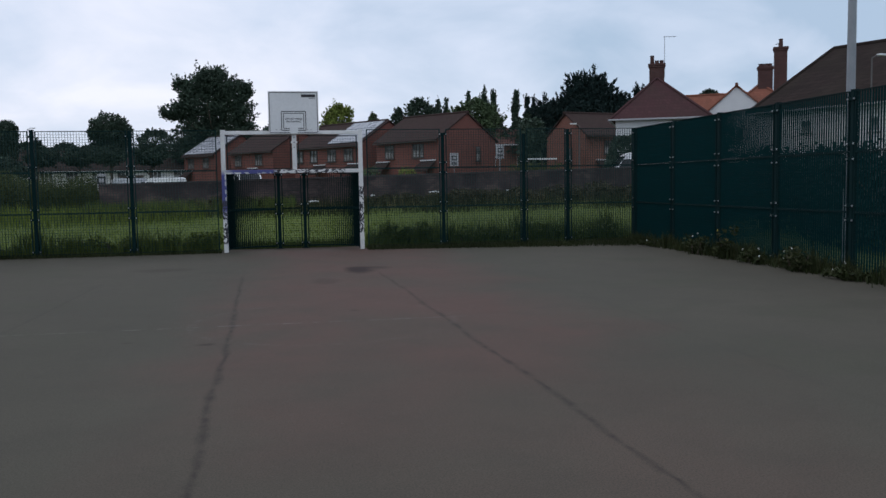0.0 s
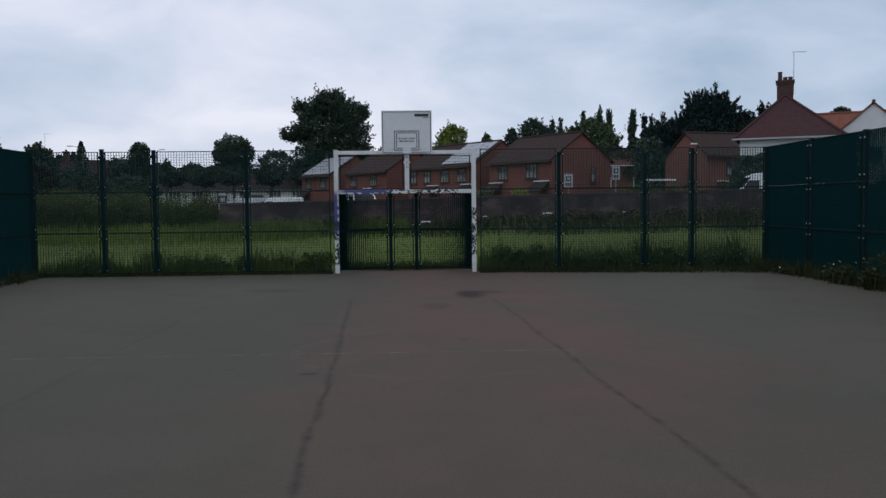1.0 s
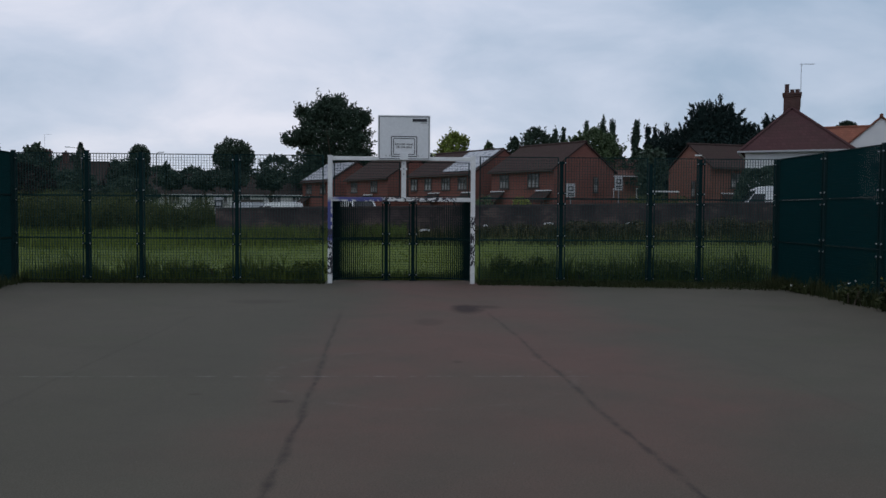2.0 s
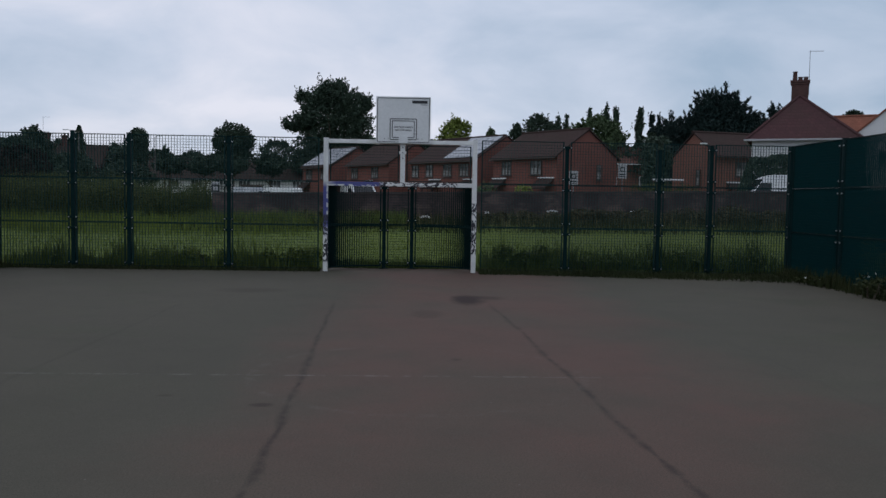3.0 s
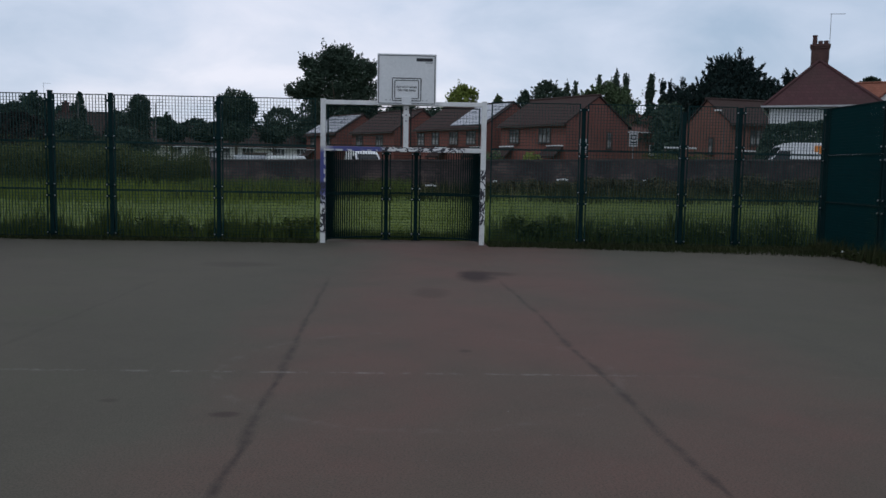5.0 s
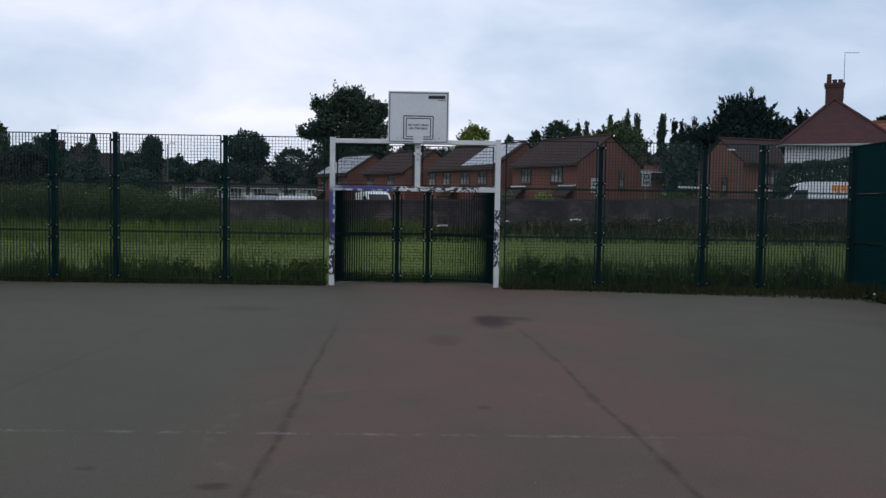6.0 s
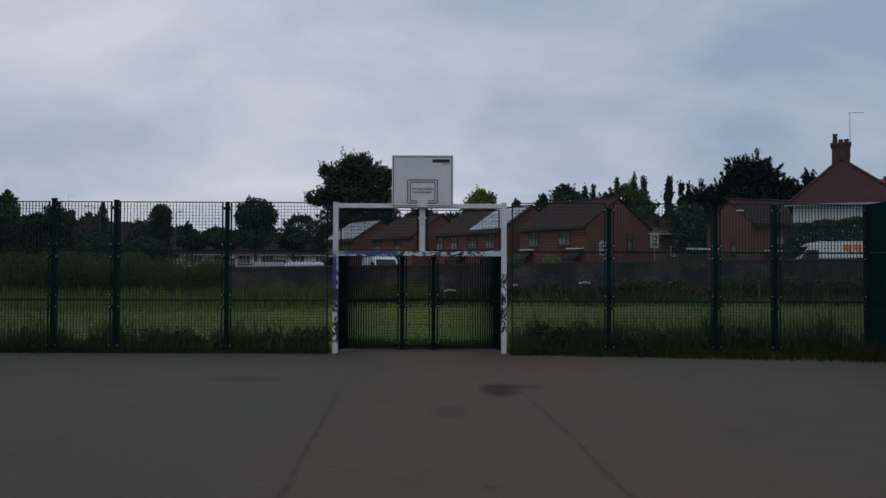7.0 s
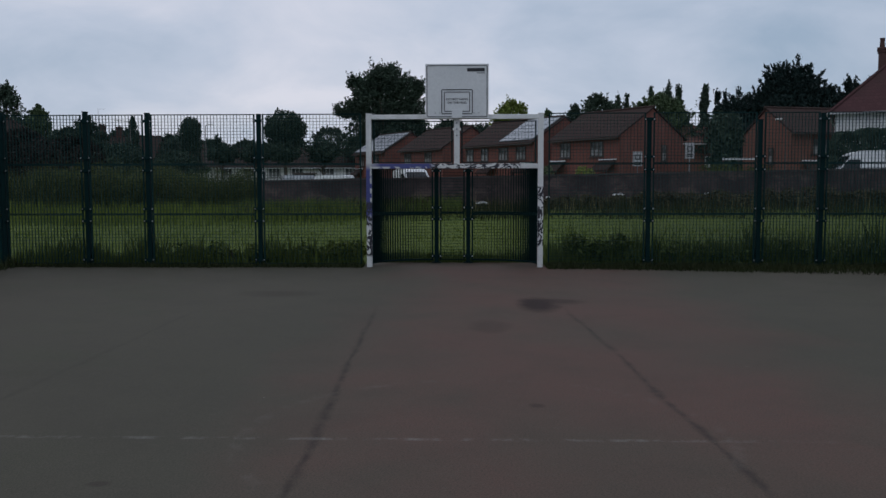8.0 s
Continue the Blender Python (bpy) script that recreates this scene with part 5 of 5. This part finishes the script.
# a white rail over the garden hedge
gf = thing("garden_rail", "white painted garden rail over a hedge", "fence", pose(19.6, 44.6, gz(19.6, 44.6), 0, 0, 12))
bm = bmesh.new()
box(bm, 0, 0, 2.72, 2.6, 0.08, 0.13, 0.01)
part("rail", bm, PVC, gf)
for rx in (-1.2, 0.0, 1.2):
    bm = bmesh.new()
    box(bm, rx, 0.05, 1.3, 0.09, 0.09, 2.75, 0.01)
    part("post", bm, DARK_FRAME, gf)


# ---- trees ----
broad_tree((-10.5, 96), 17.0, 11.0, 2.5, LEAF_DARK, "large dark leafy tree behind the houses", 19, 56000, 0.2, rough_=0.75,
           lobes=[(0.55 + 0.88 * a, b - 0.5, c, d) for a, b, c, d in ((-0.2, 14.9, 2.3, 1.9), (-3.2, 14.2, 2.0, 1.7), (2.4, 13.9, 2.1, 2.0), (-0.6, 12.0, 3.9, 2.2), (-4.4, 12.0, 2.0, 1.4), (-6.3, 11.2, 1.1, 0.6), (-7.1, 11.5, 0.8, 0.4), (3.3, 11.2, 1.9, 2.2), (-2.5, 9.4, 3.0, 1.9),
                  (1.5, 8.8, 3.3, 2.3), (4.2, 14.3, 0.9, 1.0), (-5.2, 15.3, 0.9, 0.6), (-1.6, 16.1, 1.4, 1.0), (0.4, 16.6, 1.0, 0.8), (3.9, 9.0, 1.6, 1.8), (-3.6, 6.6, 3.0, 2.0), (1.0, 5.6, 3.6, 2.2), (4.4, 6.0, 2.0, 1.8))])
broad_tree((-20.8, 82), 9.95, 5.0, 5.2, LEAF_DARK, "round green tree beyond the terrace", 12, 20000, 0.16, 0.5, rough_=0.5, lobes=[(0.0, 8.0, 2.1, 1.8), (-1.0, 7.5, 1.3, 1.3), (1.0, 7.7, 1.3, 1.3), (0.1, 6.4, 1.7, 1.3), (-0.2, 5.2, 1.9, 1.2)])
broad_tree((-31.6, 81), 8.95, 2.7, 5.7, LEAF_DARK, "narrow dark clipped tree", 13, 9000, 0.14, 0.5, rough_=0.12, clipped=True)
for i, (tx, h, w) in enumerate(((-34.6, 7.0, 5.0), (-29.6, 6.3, 4.0), (-25.4, 6.2, 4.4), (-17.2, 6.6, 4.2))):
    broad_tree((tx, 87), h, w, 4.2, LEAF_DARK, "low dark tree before the terrace", 300 + i, 7000, 0.18, 0.4, sharp=0.4, rough_=0.7, open_=0.1)
broad_tree((-28.5, 81), 6.6, 2.2, 4.4, LEAF_DARK, "small ragged dark tree", 141, 1300, 0.26, rough_=2.0)
broad_tree((-39.8, 85), 9.5, 1.7, 3.0, LEAF_DARK, "thin dark tree between roofs", 14, 3000, 0.2, rough_=0.6)
broad_tree((5.1, 76), 9.9, 4.4, 3.5, LEAF_LIME, "bright yellow-green tree behind the roofs", 15, 10000, 0.18, 0.45, sharp=0.45, rough_=1.3)
broad_tree((9.6, 84), 9.6, 2.6, 3.0, LEAF_MID, "green tree behind the roofs", 16, 3600, 0.2)
broad_tree((15.0, 80), 10.8, 4.4, 3.0, LEAF_DARK, "dark leafy tree behind the roofs", 17, 14000, 0.17, 0.6, sharp=0.5, rough_=1.3, open_=0.25)
broad_tree((17.2, 81), 10.0, 3.4, 3.0, LEAF_DARK, "low dark tree behind the roofs", 172, 8000, 0.17, 0.5, rough_=1.2)
broad_tree((12.3, 79), 9.7, 3.2, 3.0, LEAF_DARK, "low dark tree behind the roofs", 171, 7000, 0.17, rough_=1.3)
broad_tree((20.9, 76), 10.3, 7.2, 3.0, LEAF_MID, "broad green tree behind the roofs", 18, 18000, 0.2, 0.5, sharp=0.5, rough_=0.6, open_=0.15)
broad_tree((24.0, 79), 8.9, 4.0, 3.0, LEAF_DARK, "low dark tree behind the roofs", 181, 6000, 0.2)
for px, py, h, w, sd in ((17.9, 84, 10.9, 1.9, 21), (18.9, 84, 11.1, 1.8, 22), (22.9, 90, 12.8, 1.7, 23), (25.1, 90, 13.4, 1.7, 24), (26.3, 90, 13.0, 1.6, 240)):
    column_tree((px, py), h, w, LEAF_DARK, "tall slim dark green poplar", sd, 5000, 0.2)
column_tree((26.25, 78), 11.7, 1.35, LEAF_DARK, "slim dark green poplar", 25, 3600, 0.22)
column_tree((27.7, 78), 11.2, 1.2, LEAF_PINE, "slim dark green cypress tree", 26, 3200, 0.22)
column_tree((28.5, 78.4), 10.9, 1.1, LEAF_PINE, "slim dark green cypress tree", 260, 3000, 0.22)
conifer_tree((28.5, 74), [(0.0, 11.2), (-0.9, 8.6), (0.9, 8.9)], 1.2, "dark pointed conifer among trees", 27, 14000, 0.13, 1.2)
conifer_tree((30.6, 75), [(0.0, 9.9)], 0.9, "small dark fir among trees", 271, 4000, 0.13, 0.9)
broad_tree((26.4, 74), 8.2, 5.4, 2.0, LEAF_DARK, "dark rounded tree between the houses", 272, 9000, 0.2)
conifer_tree((31.4, 67), [(-2.9, 10.5), (-2.2, 11.7), (-1.6, 12.5), (-0.5, 12.8), (0.05, 12.6), (0.65, 13.3), (1.5, 12.2), (2.2, 12.6), (3.0, 11.3), (3.5, 10.2), (-3.3, 9.2)], 2.0, "large dark cluster of conifers", 28, 62000, 0.14, 2.6)
conifer_tree((37.9, 70), [(-0.9, 10.6), (-0.1, 11.4), (0.7, 11.6), (1.3, 11.0), (1.7, 9.8)], 1.4, "dark conifers beside a roof", 29, 22000, 0.14, 1.6)
shrub((19.35, 47.0), 2.0, 2.4, 6.0, LEAF_DARK, "dark overgrown garden tree between houses", 31, 12000, 0.18, "bush", lumps=40)
shrub((19.2, 43.4), 5.2, 1.6, 2.35, LEAF_HEDGE, "green garden hedge behind the wall", 32, 5200, 0.1, "hedge", lumps=40)


def clipped_hedge(at, turn, w, d, h, rise, mat_, label, seed, n, leaf=0.1):
    """A hedge clipped to a flat top that rises along its length, with a rounded end."""
    x, y = at
    r = np.random.RandomState(seed)
    t = thing("hedge", label, "bush", pose(x, y, gz(x, y), 0, 0, turn))
    for i in range(9):
        sx = -w / 2 + w * (i + 0.5) / 9
        bm = bmesh.new()
        rod(bm, (sx, 0, -0.1), (sx + 0.1, 0.05 * (-1) ** i, h * 0.75), 0.05, 0.02, 6)
        part("stem", bm, BARK, t)
    u, v, q = r.rand(n), r.uniform(-1, 1, n), r.rand(n)
    tall = (h + rise * u) * np.clip((u * w + 0.15) / 0.8, 0.0, 1.0) ** 0.45
    tall = tall + 0.07 * np.sin(u * w * 4.1) + 0.05 * np.sin(u * w * 9.7 + v * 3)
    on_top = r.rand(n) < 0.45
    pz = np.where(on_top, tall * (1 - 0.05 * r.rand(n)), tall * q)
    py = np.where(on_top, v * d / 2, np.sign(v) * d / 2 * (1 - 0.16 * r.rand(n) ** 2) + 0.06 * np.sin(u * w * 6 + pz * 5))
    pts = np.stack([-w / 2 + w * u, py, pz], 1) + r.normal(scale=0.03, size=(n, 3))
    part("crown", leaf_mesh("crown", pts, leaf, 1.6, seed), mat_, t)
    return t


clipped_hedge((22.1, 28.0), -6, 6.4, 1.6, 3.45, 0.55, LEAF_DARK, "tall clipped garden hedge beside a white house", 33, 42000)
shrub((4.9, 44.5), 3.0, 1.6, 2.4, LEAF_MID, "garden bush before the brick houses", 35, 3500, 0.11)
shrub((8.4, 42.0), 1.4, 1.2, 2.25, LEAF_LIME, "yellow-green garden bush before the brick houses", 36, 2600, 0.09)
# woods behind the terrace, and single trees further round
for i, (tx, ty, h, w, m) in enumerate(((-20.2, 112, 9.9, 9.0, LEAF_DARK), (-15.0, 110, 8.8, 8.0, LEAF_BROWN), (-25.0, 108, 8.3, 6.5, LEAF_DARK), (-29.0, 110, 7.6, 7.0, LEAF_DARK), (-33.4, 112, 8.0, 7.5, LEAF_DARK), (-38.0, 110, 8.0, 8.0, LEAF_DARK), (-43.0, 108, 8.6, 8.5, LEAF_DARK), (-49.0, 106, 9.2, 9.0, LEAF_DARK),
                                       (-56, 92, 9.8, 10, LEAF_DARK), (-64, 96, 9.5, 12, LEAF_DARK), (-44, 84, 6.6, 7, LEAF_BROWN), (2.0, 112, 10.0, 12, LEAF_DARK), (44.0, 64, 10.2, 5.0, LEAF_DARK), (56, 52, 8.0, 8, LEAF_MID), (-2.0, 94, 9.5, 8, LEAF_DARK))):
    broad_tree((tx, ty), h, w, 1.5, m, "dark brown-leaved tree in the distance" if m is LEAF_BROWN else "dark green tree in the distance", 50 + i, 11000, 0.2, 0.4, sharp=0.42, rough_=0.5, open_=0.1)
# the overgrown trees and hedge at the left edge of the field
for i, (tx, ty, w, d, h, m) in enumerate(((-11.7, 24.9, 4.4, 2.4, 2.0, LEAF_HEDGE), (-15.4, 24.6, 5.0, 2.8, 2.15, LEAF_HEDGE), (-19.2, 24.2, 5.0, 3.0, 2.25, LEAF_HEDGE), (-23.2, 23.6, 5.2, 3.2, 2.35, LEAF_HEDGE), (-27.2, 22.8, 5.5, 3.4, 2.45, LEAF_HEDGE), (-18.0, 27.6, 9.0, 3.0, 2.5, LEAF_HEDGE))):
    shrub((tx, ty), w, d, h, m, "overgrown green hedge at the edge of the field", 70 + i, 26000 if tx < -22 or ty > 27 else 48000, 0.043, "hedge", lumps=46)
broad_tree((-44.1, 71.0), 9.5, 3.2, 4.0, LEAF_MID, "light green tree beside a brown roof", 80, 5500, 0.2)
broad_tree((-48.0, 72.0), 11.6, 5.0, 3.0, LEAF_DARK, "dark tree beside a brown roof", 81, 9000, 0.2)
broad_tree((-39.6, 72.0), 8.2, 4.6, 2.0, LEAF_DARK, "dark rounded tree between roofs", 86, 8000, 0.2, sharp=0.45)
for i, (tx, ty, h, w, m) in enumerate(((-26.0, 60.0, 4.3, 5.5, LEAF_DARK), (-30.4, 59.0, 5.0, 5.5, LEAF_DARK), (-34.6, 58.0, 5.4, 6.5, LEAF_BROWN), (-39.2, 58.0, 6.2, 6.5, LEAF_BROWN), (-43.6, 60.0, 6.6, 7.0, LEAF_BROWN), (-36.8, 62.0, 6.6, 5.0, LEAF_DARK))):
    broad_tree((tx, ty), h, w, 0.5, m, "dark brown-leaved tree beyond the hedge" if m is LEAF_BROWN else "dark bushy tree beyond the hedge", 82 + 7 * i, 12000, 0.16, 0.4, sharp=0.42, rough_=0.4, open_=0.1)
# growth beyond the side fence
shrub((14.9, 0.0), 3.0, 7.5, 2.45, LEAF_PINE, "dark scrub outside the court", 90, 14000, 0.11, "hedge", lumps=40)
shrub((18.6, 8.5), 3.0, 9.5, 2.75, LEAF_PINE, "dark scrub outside the court", 91, 14000, 0.11, "hedge", lumps=40)
shrub((13.0, -6.0), 2.6, 8.5, 2.25, LEAF_PINE, "dark scrub outside the court", 92, 14000, 0.11, "hedge", lumps=40)

# brambles at the foot of the wall
for i, (tx, ty, w, h) in enumerate(((4.5, 21.6, 3.6, 0.6), (8.6, 21.3, 4.2, 0.75), (13.0, 21.2, 4.6, 0.8), (17.4, 21.0, 4.6, 0.85), (21.8, 20.8, 4.8, 0.9), (-3.2, 21.8, 4.0, 0.7))):
    shrub((tx, ty), w, 2.2, h, BRAMBLE, "low dark bramble patch at the foot of the wall", 170 + i, 3800, 0.09, "bramble", lumps=26)

# ---- grass and weeds ----
blades("field_grass", scatter(30000, -14, 15, 0.3, 9.0, 101, 0.5, 0.5), 0.05, 0.13, 0.012, BLADE, "short green grass of the field", 101)
blades("field_grass", scatter(22000, -20, 22, 9.0, 20.0, 102, 0.8, 0.4), 0.06, 0.16, 0.02, BLADE, "short green grass of the field", 102)
blades("bank_weeds", scatter(15000, -10, 32, 17.2, 22.8, 103, 1.1, 0.35), 0.18, 0.62, 0.03, DOCK, "tall rank weeds at the foot of the wall", 103, category="weeds", tuft=0.8)
blades("bank_weeds", scatter(9000, -30, -4, 15.5, 24.0, 104, 1.0, 0.3), 0.25, 0.8, 0.035, BLADE, "tall unmown grass before the hedge", 104, category="weeds")
blades("bank_weeds", scatter(5000, -10, 0, 19.0, 23.0, 108, 1.0, 0.35), 0.3, 0.85, 0.035, WEED, "tall unmown grass before the wall", 108, category="weeds")
blades("bank_weeds", scatter(2000, -10, 32, 18.6, 22.9, 105, 1.2, 0.3), 0.3, 0.85, 0.02, STRAW, "dry weed stalks at the foot of the wall", 105, category="weeds")


def fence_weeds(n, seed, hmin, hmax, x0, x1, material, width, clump, label):
    blades("fence_weeds", scatter(n, x0, x1, 0.12, 0.75, seed, clump, 0.9), hmin, hmax, width, material, label, seed, 0.45, category="weeds", tuft=0.9)


def court_edge(n, seed, x0, x1, reach):
    """Low growth creeping over the asphalt along the foot of the fence."""
    r = np.random.RandomState(seed)
    pts = []
    while len(pts) < n:
        x, d = r.uniform(x0, x1), abs(r.normal(scale=0.45))
        if d < 1.0 and noise.noise(Vector((x * 0.9, seed, 0))) * 0.5 + 0.5 > 0.75 * r.rand():
            pts.append((x, 0.06 - d * (reach + 0.2 * max(0.0, x - 2.5)), -0.01))
    blades("edge_grass", pts, 0.03, 0.15, 0.018, DOCK, "low grass creeping over the court's edge", seed, 0.7)


court_edge(3600, 106, -8.9, -1.8, 0.32)
court_edge(14000, 107, 1.8, 8.9, 0.55)
fence_weeds(6500, 111, 0.08, 0.40, -9, -1.8, BLADE, 0.016, 1.15, "rank grass along the foot of the fence")
fence_weeds(5200, 112, 0.08, 0.34, 1.8, 9, WEED, 0.016, 1.15, "rank grass along the foot of the fence")
fence_weeds(1800, 113, 0.2, 0.72, -8.6, -1.9, BLADE, 0.03, 1.3, "tall leafy weeds behind the fence")
fence_weeds(2000, 114, 0.2, 0.72, 2.0, 9, WEED, 0.03, 1.3, "tall leafy weeds behind the fence")
blades("fence_weeds", scatter(7000, 2.0, 9.6, 0.5, 3.0, 117, 1.1, 0.6), 0.12, 0.5, 0.026, WEED, "rank unmown grass behind the fence", 117, 0.45, category="weeds", tuft=0.9)
blades("recess_grass", [(x, y, -0.01) for x, y, _ in scatter(2200, -1.6, 1.6, 0.98, 1.5, 115, 1.0, 0.9)], 0.08, 0.32, 0.018, WEED, "rank grass behind the goal", 115, category="weeds")
shrub((2.85, 0.55), 1.3, 0.6, 0.6, WEED, "low leafy weed clump behind the fence", 120, 2600, 0.07, "weed_clump", z0=0.0, lumps=10)
shrub((-3.0, 0.5), 1.0, 0.5, 0.42, BLADE, "low leafy weed clump behind the fence", 121, 900, 0.06, "weed_clump", z0=0.0, lumps=8)
shrub((-4.5, 0.5), 1.1, 0.5, 0.40, BLADE, "low leafy weed clump behind the fence", 122, 900, 0.06, "weed_clump", z0=0.0, lumps=8)
for i, (wx, w, h) in enumerate(((3.7, 0.9, 0.34), (4.6, 1.2, 0.46), (5.5, 0.8, 0.32), (6.3, 1.1, 0.5), (7.2, 1.0, 0.38), (8.1, 1.2, 0.48), (-2.2, 0.8, 0.5), (-3.7, 0.9, 0.34), (-5.2, 1.2, 0.48), (-6.3, 0.9, 0.3), (-7.6, 1.0, 0.28))):
    shrub((wx, 0.42), w, 0.6, h, WEED if wx > 0 else BLADE, "low leafy weed clump behind the fence", 180 + i, 900, 0.06, "weed_clump", z0=0.0, lumps=8)
# weeds along the side fences, inside the court
for sx, n, sd in ((1, 5200, 130), (-1, 2500, 131)):
    r = np.random.RandomState(sd)
    pts = []
    while len(pts) < n:
        yy = r.uniform(-14, 0)
        off = abs(r.normal(scale=0.16))
        if noise.noise(Vector((yy * 0.8, sd, 0))) * 0.5 + 0.5 > 0.85 * r.rand():
            pts.append((sx * (8.93 - off), yy, -0.01))
    blades("fence_weeds", pts, 0.06, 0.36, 0.022, DOCK, "rank weeds along the side fence", sd, 0.5, category="weeds", tuft=0.7)
for i, (wy, w, h) in enumerate(((-2.0, 0.6, 0.18), (-4.4, 0.7, 0.42), (-5.55, 0.3, 0.66), (-6.6, 0.8, 0.28), (-8.1, 0.8, 0.42), (-9.5, 0.9, 0.2))):
    shrub((8.62, wy), 0.5, w, h, DOCK, "leafy weed growing along the side fence", 140 + i, 450, 0.045, "weed_clump", z0=-0.01, lumps=8)
    r = np.random.RandomState(160 + i)
    pts = np.stack([8.6 + r.uniform(-0.25, 0.2, 3), wy + r.uniform(-w / 2, w / 2, 3), r.uniform(0.3, 1.0, 3) * h + 0.05], 1)
    ob = solid("weed_flower", leaf_mesh("weed_flower", np.repeat(pts, 6, 0) + r.normal(scale=0.010, size=(18, 3)), 0.02, 1.2, i), PETAL_GOLD if i == 2 else PETAL, "small pale weed flowers by the fence", "flowers", "stuff")

# litter on the weedy bank and a scrap on the court
for lx, ly, lz, w in ((7.2, 22.6, 1.15, 0.55), (0.9, 21.0, 0.62, 0.5), (3.9, 21.8, 1.0, 0.2), (11.2, 22.4, 1.0, 0.3)):
    bm = bmesh.new()
    for i in range(4):
        box(bm, (i - 1.5) * w / 4, 0.02 * (i % 2), 0.015 * ((i * 7) % 3), w / 4.4, 0.1, 0.07, 0.012)
    solid("litter", bm, PVC, "crumpled white litter caught in the weeds", "litter", at=pose(lx, ly, gz(lx, ly) + lz * 0.55, 10, 0, 8))
